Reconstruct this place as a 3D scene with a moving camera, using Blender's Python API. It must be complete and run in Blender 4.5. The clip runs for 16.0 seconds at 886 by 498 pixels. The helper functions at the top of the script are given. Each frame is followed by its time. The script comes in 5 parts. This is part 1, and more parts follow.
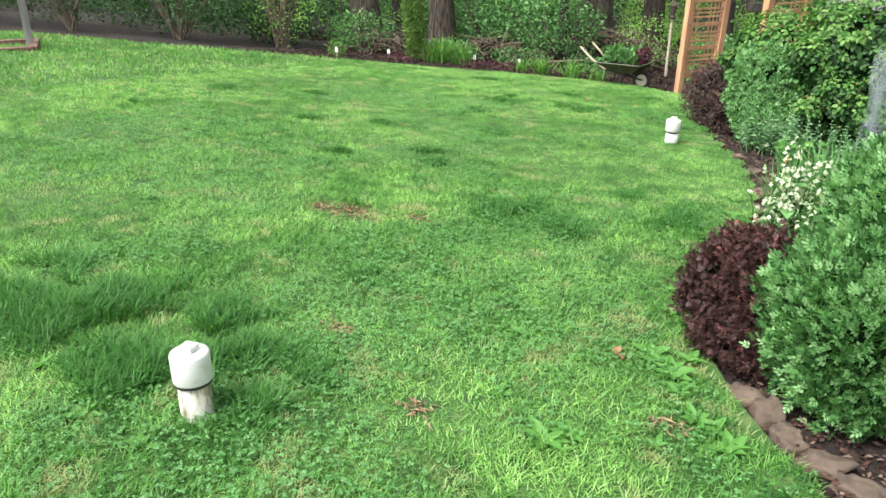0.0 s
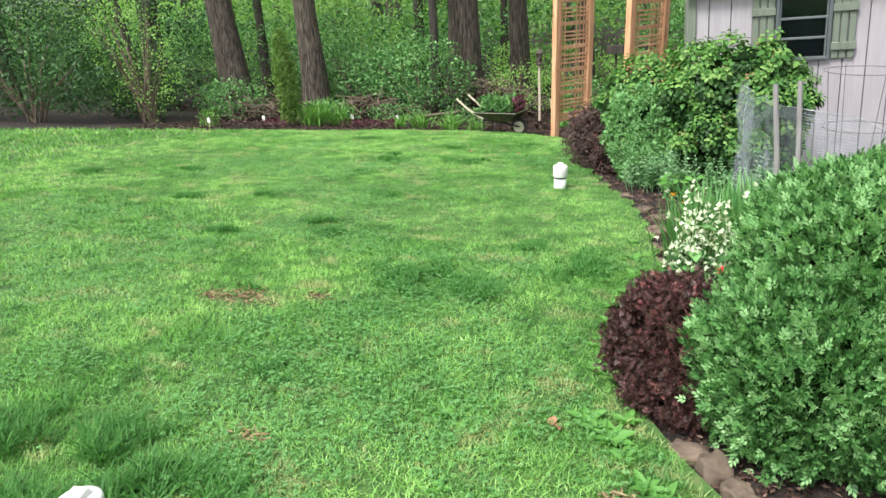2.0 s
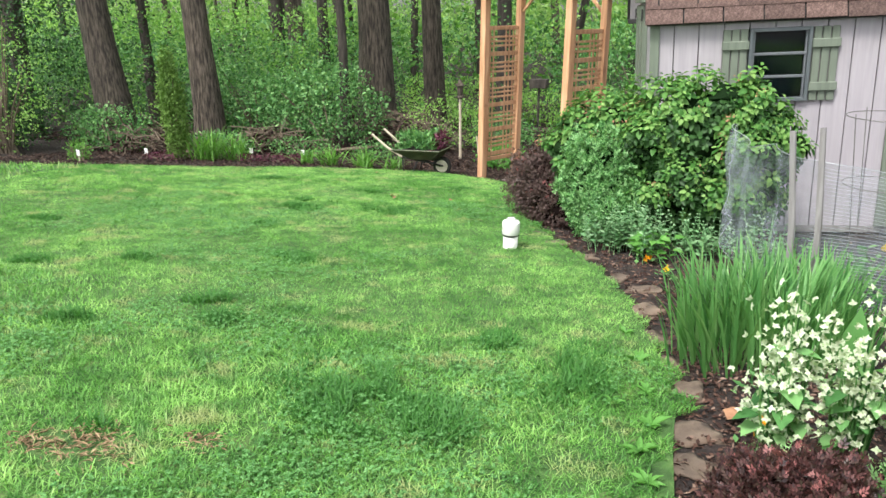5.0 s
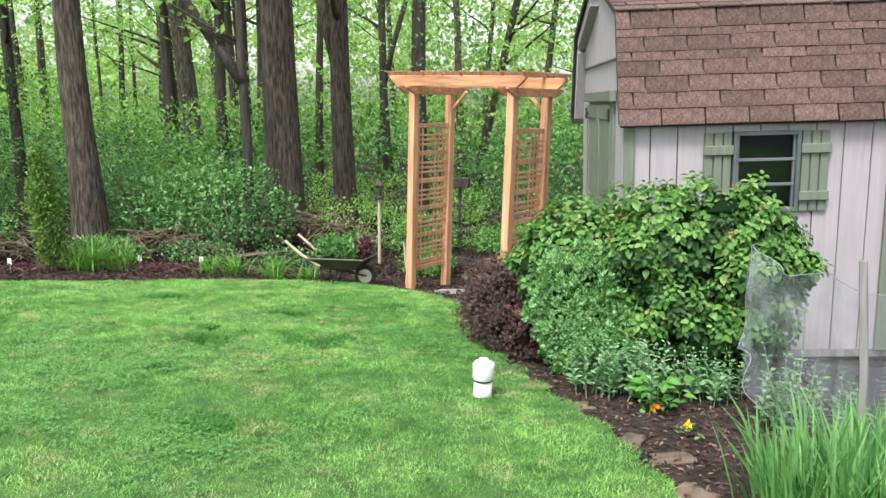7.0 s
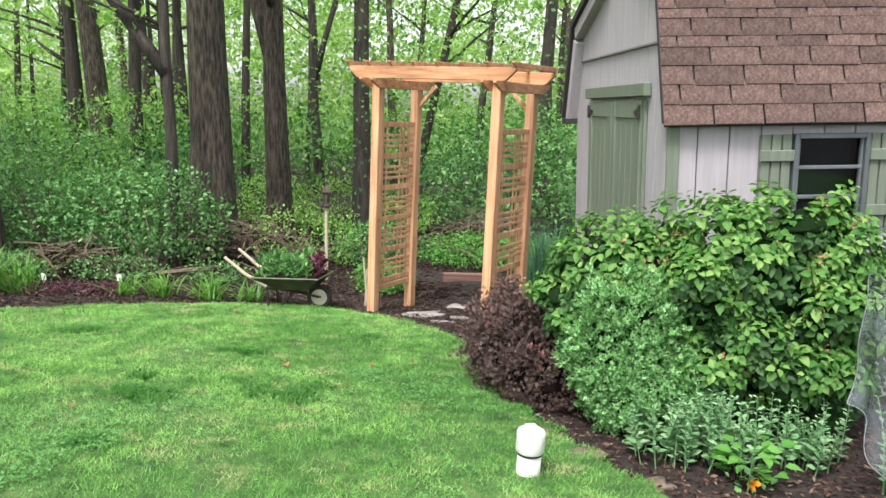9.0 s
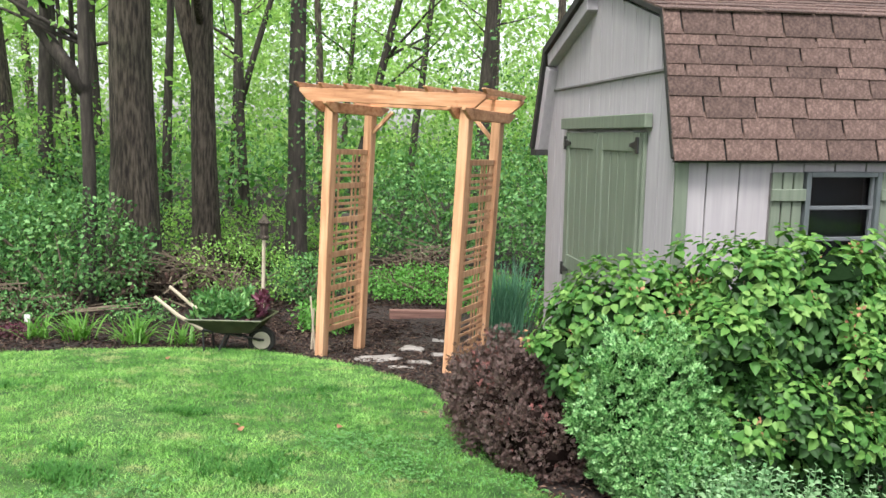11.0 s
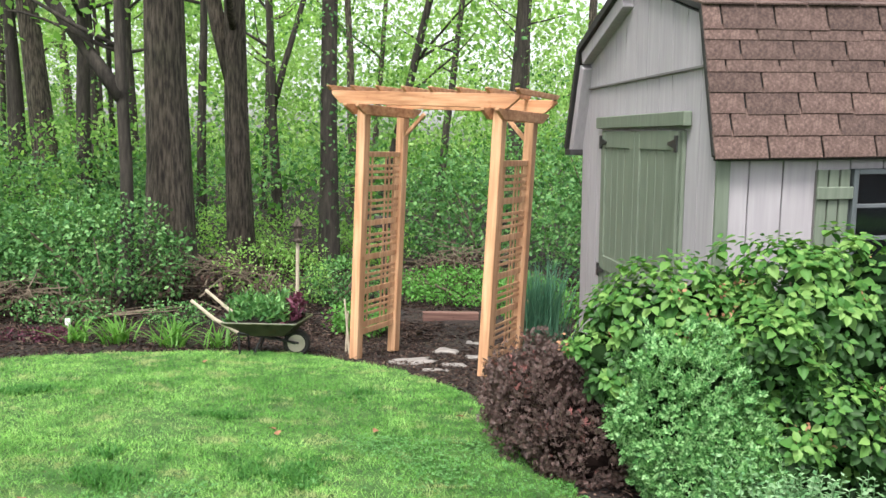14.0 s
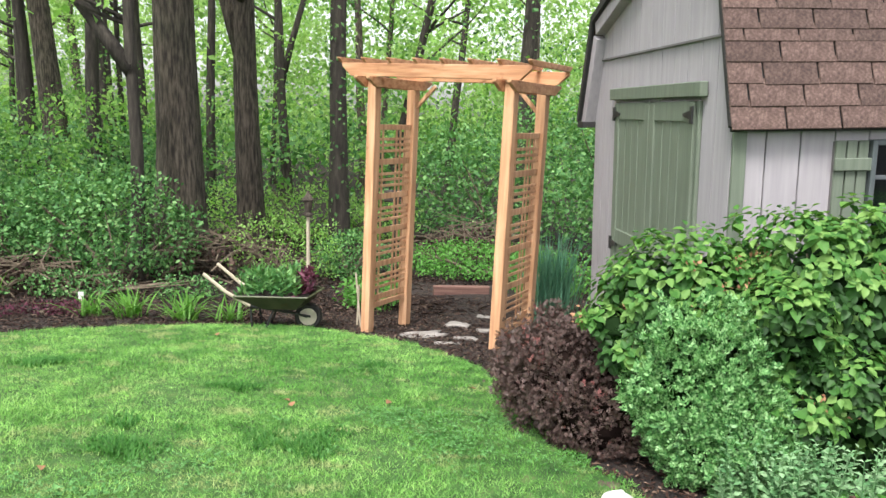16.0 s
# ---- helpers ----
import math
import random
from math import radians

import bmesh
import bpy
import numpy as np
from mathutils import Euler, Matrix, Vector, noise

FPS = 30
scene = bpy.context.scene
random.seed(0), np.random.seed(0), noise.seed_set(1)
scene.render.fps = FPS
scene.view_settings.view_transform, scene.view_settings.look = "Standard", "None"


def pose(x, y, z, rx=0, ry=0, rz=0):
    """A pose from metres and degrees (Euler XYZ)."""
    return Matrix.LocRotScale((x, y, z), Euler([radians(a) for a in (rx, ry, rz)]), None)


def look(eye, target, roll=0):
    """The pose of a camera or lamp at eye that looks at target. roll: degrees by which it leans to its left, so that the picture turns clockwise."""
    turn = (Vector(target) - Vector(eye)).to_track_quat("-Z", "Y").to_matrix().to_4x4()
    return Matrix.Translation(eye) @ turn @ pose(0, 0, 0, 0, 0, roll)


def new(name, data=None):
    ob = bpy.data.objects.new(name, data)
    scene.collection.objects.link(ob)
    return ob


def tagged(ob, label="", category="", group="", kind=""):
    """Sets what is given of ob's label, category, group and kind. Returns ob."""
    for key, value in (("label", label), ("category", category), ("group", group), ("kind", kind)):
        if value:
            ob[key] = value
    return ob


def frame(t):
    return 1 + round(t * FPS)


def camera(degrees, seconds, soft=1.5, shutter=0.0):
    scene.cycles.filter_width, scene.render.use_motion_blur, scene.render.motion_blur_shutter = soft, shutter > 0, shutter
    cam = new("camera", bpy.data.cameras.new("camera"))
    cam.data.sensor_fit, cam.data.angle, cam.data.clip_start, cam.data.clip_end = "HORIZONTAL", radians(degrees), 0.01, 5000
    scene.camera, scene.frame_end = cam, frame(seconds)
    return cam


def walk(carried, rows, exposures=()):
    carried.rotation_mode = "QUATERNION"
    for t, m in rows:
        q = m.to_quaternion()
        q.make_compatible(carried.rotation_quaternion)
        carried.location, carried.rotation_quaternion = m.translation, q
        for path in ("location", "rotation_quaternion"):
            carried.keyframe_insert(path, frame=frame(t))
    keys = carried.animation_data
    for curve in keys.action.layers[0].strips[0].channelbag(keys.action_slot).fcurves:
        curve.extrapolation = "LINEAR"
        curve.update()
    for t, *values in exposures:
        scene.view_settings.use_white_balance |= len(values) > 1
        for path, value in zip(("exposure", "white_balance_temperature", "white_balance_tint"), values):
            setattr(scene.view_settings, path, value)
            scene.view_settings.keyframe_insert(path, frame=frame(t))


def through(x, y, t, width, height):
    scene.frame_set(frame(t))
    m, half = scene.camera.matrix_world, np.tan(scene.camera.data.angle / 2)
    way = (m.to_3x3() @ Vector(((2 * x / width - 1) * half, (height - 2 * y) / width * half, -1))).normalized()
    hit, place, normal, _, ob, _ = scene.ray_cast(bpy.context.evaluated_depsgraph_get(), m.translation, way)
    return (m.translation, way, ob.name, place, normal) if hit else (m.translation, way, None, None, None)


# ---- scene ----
cam = camera(61.2, 16.0)
PATH = [
    (0, (0.059, 0.592, 2.292), (-1.067, 2.038, 1.491), -0.1),
    (0.5, (0.045, 0.573, 2.288), (-1.036, 2.061, 1.503), -0.8),
    (1, (0.024, 0.577, 2.298), (-0.954, 2.151, 1.543), -1.2),
    (1.5, (-0.003, 0.627, 2.336), (-0.905, 2.256, 1.607), -2.4),
    (2, (-0.134, 0.728, 2.325), (-1.04, 2.375, 1.643), -3.0),
    (2.5, (-0.246, 0.885, 2.323), (-1.169, 2.543, 1.692), -2.6),
    (3, (-0.342, 0.994, 2.29), (-1.229, 2.666, 1.642), -1.0),
    (3.2, (-0.395, 1.039, 2.285), (-1.272, 2.711, 1.625), -0.9),
    (5.3, (-1.007, 1.98, 2.193), (-1.61, 3.785, 1.578), -0.6),
    (5.5, (-1.065, 2.076, 2.193), (-1.616, 3.897, 1.578), -0.6),
    (6, (-1.259, 2.338, 2.181), (-1.738, 4.212, 1.671), -0.2),
    (6.5, (-1.456, 2.579, 2.205), (-1.905, 4.492, 1.835), 0.9),
    (7, (-1.673, 2.823, 2.189), (-2.096, 4.74, 1.806), 0.5),
    (7.5, (-1.898, 3.108, 2.136), (-2.338, 5.01, 1.704), 0.4),
    (7.7, (-1.97, 3.244, 2.129), (-2.423, 5.149, 1.724), -0.2),
    (8, (-2.087, 3.365, 2.128), (-2.544, 5.269, 1.722), 0.1),
    (8.5, (-2.278, 3.56, 2.121), (-2.572, 5.498, 1.722), 2.4),
    (9, (-2.435, 3.806, 2.097), (-2.637, 5.762, 1.729), 1.5),
    (9.5, (-2.613, 4.084, 2.104), (-2.792, 6.057, 1.833), 1.7),
    (10, (-2.773, 4.226, 2.095), (-2.847, 6.201, 1.788), 1.4),
    (10.2, (-2.819, 4.268, 2.094), (-2.827, 6.245, 1.792), 1.3),
    (12.5, (-2.876, 4.381, 2.082), (-2.896, 6.36, 1.796), 4.4),
    (13, (-2.883, 4.376, 2.088), (-2.935, 6.354, 1.8), 3.6),
    (13.5, (-2.865, 4.39, 2.098), (-2.937, 6.368, 1.815), 2.0),
    (14, (-2.882, 4.392, 2.092), (-2.953, 6.37, 1.801), 1.9),
    (14.5, (-2.896, 4.389, 2.089), (-2.946, 6.363, 1.772), 2.9),
    (15, (-2.906, 4.395, 2.087), (-2.934, 6.367, 1.752), 3.1),
    (15.5, (-2.899, 4.397, 2.082), (-2.955, 6.366, 1.737), 2.6),
    (16, (-2.907, 4.4, 2.071), (-2.998, 6.366, 1.715), 1.8),
]
walk(cam, [(t, look(eye, target, roll)) for t, eye, target, roll in PATH])

# ---- light ----
world = bpy.data.worlds.new("overcast_sky")
scene.world = world
world.use_nodes = True
wn = world.node_tree
sky = wn.nodes.new("ShaderNodeTexSky")
sky.sky_type, sky.sun_disc = "NISHITA", False
sky.sun_elevation, sky.sun_rotation = radians(58), radians(200)
sky.air_density, sky.dust_density, sky.ozone_density = 1.0, 2.5, 1.0
cloud_cover = wn.nodes.new("ShaderNodeHueSaturation")
cloud_cover.inputs["Saturation"].default_value = 0.22
wn.links.new(sky.outputs[0], cloud_cover.inputs["Color"])
wn.links.new(cloud_cover.outputs[0], wn.nodes["Background"].inputs[0])
wn.nodes["Background"].inputs[1].default_value = 0.135
sun_data = bpy.data.lights.new("sun", "SUN")
sun_data.energy, sun_data.angle, sun_data.color = 2.1, radians(16), (1.0, 0.98, 0.94)
sun = new("sun", sun_data)
sun.matrix_world = look((0, 0, 20), (0.0 + 20 * math.cos(radians(58)) * 0.34, 20 * math.cos(radians(58)) * 0.94, 20 - 20 * math.sin(radians(58))))
scene.view_settings.exposure = 1.29

rng = np.random.default_rng(7)

# ---- ground heights ----
GY = [-60, -4, 0, 3, 4.5, 7, 8.2, 9.1, 10.5, 11.25, 12.5, 15, 20, 40, 200]
GZ = [.9, .75, .70, .665, .605, .44, .36, .27, .1, .0, -.17, -.28, -.3, -.3, -.3]


def G(y):
    return np.interp(y, GY, GZ)


# ---- materials ----
def nodes_of(name):
    m = bpy.data.materials.new(name)
    m.use_nodes = True
    t = m.node_tree
    return m, t, t.nodes["Principled BSDF"]


def add(t, kind, **values):
    n = t.nodes.new(kind)
    for k, v in values.items():
        n.inputs[k.replace("_", " ")].default_value = v
    return n


def ramp(t, source, stops):
    r = t.nodes.new("ShaderNodeValToRGB")
    e = r.color_ramp.elements
    while len(e) < len(stops):
        e.new(0.5)
    for el, (p, c) in zip(e, stops):
        el.position, el.color = p, (*c, 1)
    t.links.new(source, r.inputs[0])
    return r.outputs[0]


def mix(t, kind, fac, a, b):
    n = t.nodes.new("ShaderNodeMix")
    n.data_type, n.blend_type = "RGBA", kind
    for socket, v in ((n.inputs[0], fac), (n.inputs[6], a), (n.inputs[7], b)):
        if isinstance(v, bpy.types.NodeSocket):
            t.links.new(v, socket)
        elif isinstance(v, tuple):
            socket.default_value = (*v, 1)
        else:
            socket.default_value = v
    return n.outputs[2]


def coords(t, scale=(1, 1, 1)):
    c = t.nodes.new("ShaderNodeTexCoord")
    m = t.nodes.new("ShaderNodeMapping")
    m.inputs["Scale"].default_value = scale
    t.links.new(c.outputs["Object"], m.inputs["Vector"])
    return m.outputs[0]


def noise_tex(t, scale, vec=None, detail=4.0, rough=0.55):
    n = add(t, "ShaderNodeTexNoise", Scale=scale, Detail=detail, Roughness=rough)
    if vec:
        t.links.new(vec, n.inputs["Vector"])
    return n.outputs[0]


def bump(t, bsdf, height, strength=0.4, distance=0.01):
    b = add(t, "ShaderNodeBump", Strength=strength, Distance=distance)
    t.links.new(height, b.inputs["Height"])
    t.links.new(b.outputs[0], bsdf.inputs["Normal"])


def leaf_mat(name, colours, rough=0.5, through=0.35, patch=None, patch_scale=0.6, sheen=0.22):
    """Leaves: a colour per leaf, patches of another tone, light coming through."""
    m, t, b = nodes_of(name)
    g = t.nodes.new("ShaderNodeNewGeometry")
    n = len(colours)
    col = ramp(t, g.outputs["Random Per Island"], [(i / max(1, n - 1), c) for i, c in enumerate(colours)])
    if patch:
        v = coords(t)
        f = ramp(t, noise_tex(t, patch_scale, v, 3.0), [(0.42, (0, 0, 0)), (0.6, (1, 1, 1))])
        col = mix(t, "MIX", f, col, mix(t, "MULTIPLY", 1.0, col, patch))
    t.links.new(col, b.inputs["Base Color"])
    b.inputs["Roughness"].default_value = rough
    b.inputs["Specular IOR Level"].default_value = sheen
    tr = t.nodes.new("ShaderNodeBsdfTranslucent")
    t.links.new(mix(t, "MULTIPLY", 1.0, col, (1.15, 1.28, 0.72)), tr.inputs[0])
    mx = t.nodes.new("ShaderNodeMixShader")
    mx.inputs[0].default_value = through
    t.links.new(b.outputs[0], mx.inputs[1])
    t.links.new(tr.outputs[0], mx.inputs[2])
    t.links.new(mx.outputs[0], t.nodes["Material Output"].inputs[0])
    return m


def lawn_mat(name):
    """Grass blades: deep green, lime and straw by patches of three sizes and from blade to blade."""
    m, t, b = nodes_of(name)
    g = t.nodes.new("ShaderNodeNewGeometry")
    v = coords(t)
    col = ramp(t, g.outputs["Random Per Island"], [(0, (.075, .20, .036)), (.4, (.12, .285, .052)), (.75, (.17, .35, .075)), (1, (.23, .41, .11))])
    broad = ramp(t, noise_tex(t, 1.1, v, 3.0), [(.43, (0, 0, 0)), (.58, (1, 1, 1))])
    col = mix(t, "MIX", broad, mix(t, "MULTIPLY", 1.0, col, (.78, .90, .84)), mix(t, "MULTIPLY", 1.0, col, (1.5, 1.34, 1.6)))
    small = ramp(t, noise_tex(t, 6.0, v, 8.0, .72), [(.38, (.46, .60, .60)), (.50, (1.0, 1.02, 1.05)), (.62, (1.5, 1.38, 1.55))])
    col = mix(t, "MULTIPLY", 1.0, col, small)
    dry = ramp(t, noise_tex(t, 3.1, coords(t, (1.0, 1.3, 1.0)), 5.0, .65), [(.55, (0, 0, 0)), (.64, (.85, .85, .85))])
    col = mix(t, "MIX", dry, col, (.38, .42, .19))
    t.links.new(col, b.inputs["Base Color"])
    b.inputs["Roughness"].default_value = 0.5
    b.inputs["Specular IOR Level"].default_value = 0.25
    tr = t.nodes.new("ShaderNodeBsdfTranslucent")
    t.links.new(mix(t, "MULTIPLY", 1.0, col, (1.15, 1.28, 0.72)), tr.inputs[0])
    mx = t.nodes.new("ShaderNodeMixShader")
    mx.inputs[0].default_value = 0.36
    t.links.new(b.outputs[0], mx.inputs[1])
    t.links.new(tr.outputs[0], mx.inputs[2])
    t.links.new(mx.outputs[0], t.nodes["Material Output"].inputs[0])
    return m


def grain_mat(name, stops, scale=(1, 1, 1), size=6.0, rough=0.7, bump_scale=30.0, bump_strength=0.4, bump_distance=0.005, second=None, vary=0.0, metal=0.0):
    m, t, b = nodes_of(name)
    v = coords(t, scale)
    col = ramp(t, noise_tex(t, size, v, 6.0), stops)
    if second:
        f = ramp(t, noise_tex(t, second[0], coords(t), 3.0), [(second[1], (0, 0, 0)), (second[1] + 0.15, (1, 1, 1))])
        col = mix(t, "MIX", f, col, mix(t, "MULTIPLY", 1.0, col, second[2]))
    if vary:
        o = t.nodes.new("ShaderNodeObjectInfo")
        k = ramp(t, o.outputs["Random"], [(0, (1 - vary,) * 3), (1, (1 + vary * 0.6,) * 3)])
        col = mix(t, "MULTIPLY", 1.0, col, k)
    t.links.new(col, b.inputs["Base Color"])
    b.inputs["Roughness"].default_value = rough
    b.inputs["Metallic"].default_value = metal
    bump(t, b, noise_tex(t, bump_scale, v, 6.0, 0.7), bump_strength, bump_distance)
    return m


GRASS = lawn_mat("grass")
GRASS_TALL = leaf_mat("tall_grass", [(.042, .145, .030), (.06, .195, .038), (.09, .245, .05)], 0.5, 0.35)
CLOVER = leaf_mat("clover", [(.058, .18, .046), (.105, .265, .08), (.19, .40, .145), (.08, .225, .056)], 0.42, 0.3)
WEED = leaf_mat("broad_weed", [(.09, .26, .05), (.15, .35, .08)], 0.5, 0.35)
BARBGREY = leaf_mat("grey_barberry_leaf", [(.045, .03, .03), (.085, .054, .05), (.15, .10, .09), (.06, .05, .04), (.11, .055, .05)], 0.5, 0.12)
BARBTIP = leaf_mat("barberry_young_leaf", [(.24, .09, .09), (.32, .13, .12)], 0.45, 0.2)
BOX = leaf_mat("boxwood_leaf", [(.02, .07, .018), (.06, .17, .048), (.15, .33, .108), (.10, .24, .072)], 0.38, 0.25)
BOXTIP = leaf_mat("boxwood_young_leaf", [(.22, .44, .17), (.35, .58, .27)], 0.4, 0.35)
BARB = leaf_mat("barberry_leaf", [(.022, .013, .014), (.05, .024, .024), (.12, .052, .05), (.04, .032, .022), (.085, .034, .033)], 0.4, 0.15)
SAGE = leaf_mat("grey_green_leaf", [(.025, .095, .025), (.10, .26, .08), (.22, .43, .16), (.34, .55, .26)], 0.5, 0.25)
# Hydrangea leaves in two tones: shade below and light on top put into colour.
HYD = leaf_mat("hydrangea_shaded_leaf", [(.012, .04, .010), (.024, .07, .016), (.042, .11, .026), (.03, .088, .02)], 0.48, 0.18)
HYDTOP = leaf_mat("hydrangea_lit_leaf", [(.04, .13, .026), (.08, .21, .045), (.13, .265, .062), (.22, .37, .105)], 0.5, 0.3)
CATMINT = leaf_mat("catmint_leaf", [(.10, .24, .10), (.18, .34, .155), (.29, .44, .25)], 0.7, 0.2)
IRIS = leaf_mat("iris_leaf", [(.045, .15, .04), (.085, .23, .065), (.14, .32, .10), (.22, .40, .15)], 0.4, 0.3)
LILY = leaf_mat("daylily_leaf", [(.09, .23, .04), (.16, .34, .07)], 0.45, 0.35)
PETAL = leaf_mat("white_petal", [(.50, .58, .38), (.70, .74, .60), (.36, .48, .24)], 0.6, 0.3)
CANOPY = leaf_mat("woodland_leaf", [(.15, .33, .07), (.24, .46, .11), (.38, .60, .19), (.29, .50, .13), (.46, .64, .25)], 0.55, 0.5, (.36, .5, .45), 0.3)
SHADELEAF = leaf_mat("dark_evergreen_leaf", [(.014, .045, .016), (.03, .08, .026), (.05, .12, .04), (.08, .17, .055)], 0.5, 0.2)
UNDER = leaf_mat("understory_leaf", [(.035, .11, .035), (.08, .21, .065), (.14, .31, .105), (.24, .42, .16)], 0.5, 0.3)
CONIFER = leaf_mat("conifer_leaf", [(.07, .14, .025), (.12, .22, .045), (.16, .27, .06)], 0.6, 0.2)
# Near-black tones for the shade deep inside shrubs, painted on their cores.
DARKIN = leaf_mat("core_shade_green", [(.006, .016, .005), (.010, .024, .007)], 0.9, 0.0, None, 0.6, 0.05)
BROWNIN = leaf_mat("core_shade_brown", [(.012, .008, .007), (.02, .012, .010)], 0.9, 0.0, None, 0.6, 0.05)
BARK = grain_mat("bark", [(.36, (.022, .016, .012)), (.5, (.078, .061, .046)), (.64, (.155, .125, .096))], (10, 10, 1.5), 3.0, 0.9, 4.0, 1.0, 0.06, (0.7, 0.5, (.8, .9, .8)), 0.2)
BARKDARK = grain_mat("dark_bark", [(.3, (.016, .013, .010)), (.55, (.05, .041, .033)), (.78, (.10, .085, .068))], (6, 6, 1.0), 3.0, 0.9, 5.0, 1.0, 0.04)
TWIG = grain_mat("twig", [(.3, (.08, .06, .04)), (.7, (.18, .14, .10))], (1, 1, 1), 12.0, 0.85)
LITTER = grain_mat("leaf_litter_soil", [(.3, (.010, .007, .006)), (.5, (.026, .017, .014)), (.68, (.055, .036, .028)), (.8, (.11, .075, .055))], (1, 1, 1), 14.0, 0.95, 40.0, 0.9, 0.03, (0.35, 0.5, (.55, .5, .55)))
CHIP = leaf_mat("bark_chip", [(.012, .008, .007), (.028, .017, .014), (.06, .034, .027), (.15, .105, .08)], 0.85, 0.0)
# Paler leaf copy: haze and backlight of the farther wood put into colour.
CANOPYFAR = leaf_mat("far_hazy_leaf", [(.27, .46, .13), (.40, .58, .21), (.50, .67, .30), (.33, .52, .17)], 0.6, 0.5, (.6, .68, .62), 0.16)
THATCH = leaf_mat("dead_thatch", [(.16, .10, .06), (.28, .19, .11), (.38, .29, .17)], 0.85, 0.0)
CHIPRED = leaf_mat("red_bark_chip", [(.022, .011, .009), (.052, .026, .019), (.10, .055, .04), (.22, .15, .115)], 0.85, 0.0)
BLUEGREEN = leaf_mat("blue_green_leaf", [(.05, .15, .09), (.09, .22, .14), (.13, .28, .18)], 0.5, 0.2)
LAWNSOIL = grain_mat("lawn_thatch", [(.3, (.025, .065, .014)), (.55, (.06, .14, .03)), (.74, (.14, .18, .06))], (1, 1, 1), 9.0, 0.95, 60.0, 0.6, 0.02)
CEDAR = grain_mat("cedar", [(.3, (.40, .19, .095)), (.5, (.56, .31, .17)), (.7, (.68, .43, .26))], (14, 14, 0.9), 2.0, 0.6, 14.0, 0.25, 0.003, (9.0, 0.66, (.62, .5, .42)), 0.12)
CEDARX = grain_mat("cedar_beam", [(.3, (.34, .15, .07)), (.5, (.50, .25, .125)), (.7, (.62, .37, .21))], (1.2, 9, 14), 2.0, 0.6, 14.0, 0.25, 0.003, (7.0, 0.66, (.6, .48, .4)), 0.12)
OLDWOOD = grain_mat("weathered_wood", [(.3, (.15, .14, .135)), (.6, (.25, .24, .235)), (.8, (.34, .33, .32))], (8, 8, 0.7), 3.0, 0.85, 14.0, 0.5, 0.005)
REDWOOD = grain_mat("reddish_deck_wood", [(.3, (.10, .05, .04)), (.6, (.19, .10, .08)), (.8, (.27, .17, .14))], (0.7, 9, 9), 3.0, 0.8, 14.0, 0.4, 0.004)
SIDING = grain_mat("lilac_grey_paint", [(.3, (.31, .288, .31)), (.7, (.38, .352, .375))], (9, 9, 0.5), 4.0, 0.75, 22.0, 0.25, 0.003, (1.5, 0.58, (.9, .9, .88)))
GREENPAINT = grain_mat("sage_green_paint", [(.3, (.115, .14, .105)), (.7, (.16, .19, .145))], (9, 9, 0.6), 4.0, 0.65, 22.0, 0.25, 0.003, (2.0, 0.58, (.85, .86, .84)))
DARKGROOVE = grain_mat("groove_shadow_paint", [(.3, (.12, .11, .11)), (.7, (.17, .16, .16))])
SHINGLE = grain_mat("brown_asphalt_shingle", [(.3, (.060, .037, .033)), (.5, (.11, .068, .058)), (.7, (.185, .125, .105))], (1, 1, 1), 70.0, 0.95, 160.0, 0.9, 0.006, (3.0, 0.55, (.72, .68, .70)), 0.30)
BLACK = grain_mat("black_iron", [(.3, (.012, .012, .013)), (.7, (.03, .03, .032))], (1, 1, 1), 20.0, 0.5, 60.0, 0.2, 0.001)
DARKTRIM = grain_mat("dark_roof_edge", [(.3, (.014, .013, .014)), (.7, (.03, .028, .028))], (1, 1, 1), 9.0, 0.7)
FRAME = grain_mat("dark_grey_window_frame", [(.3, (.07, .085, .09)), (.7, (.10, .115, .12))], (1, 1, 1), 9.0, 0.45)
SASH = grain_mat("grey_sash", [(.3, (.095, .105, .115)), (.7, (.13, .14, .15))], (1, 1, 1), 9.0, 0.4)
PVC = grain_mat("white_pvc", [(.3, (.62, .62, .59)), (.7, (.74, .74, .72))], (1, 1, 1), 12.0, 0.45, 30.0, 0.1, 0.002, (11.0, 0.55, (.66, .66, .56)))
PVCDIRTY = grain_mat("dirty_white_pvc", [(.40, (.16, .17, .10)), (.52, (.48, .47, .38)), (.68, (.72, .72, .67))], (9, 9, 3), 3.0, 0.5, 30.0, 0.1, 0.002)
ROCK = grain_mat("field_stone", [(.3, (.07, .05, .038)), (.5, (.15, .11, .08)), (.72, (.25, .20, .155))], (1, 1, 1), 7.0, 0.9, 22.0, 0.8, 0.015, (3.0, 0.5, (.7, .6, .55)), 0.3)
FLAG = grain_mat("pale_flagstone", [(.3, (.20, .18, .165)), (.7, (.34, .31, .29))], (1, 1, 1), 7.0, 0.85, 22.0, 0.6, 0.01, None, 0.15)
BARROWGREEN = grain_mat("olive_green_steel", [(.3, (.05, .06, .03)), (.7, (.10, .11, .055))], (1, 1, 1), 8.0, 0.5, 40.0, 0.2, 0.002, (6.0, 0.62, (1.3, .8, .6)))
RUBBER = grain_mat("black_rubber", [(.3, (.015, .015, .015)), (.7, (.03, .028, .026))], (1, 1, 1), 20.0, 0.85)
RIM = grain_mat("cream_wheel_rim", [(.3, (.40, .36, .28)), (.7, (.55, .50, .40))], (1, 1, 1), 9.0, 0.6)
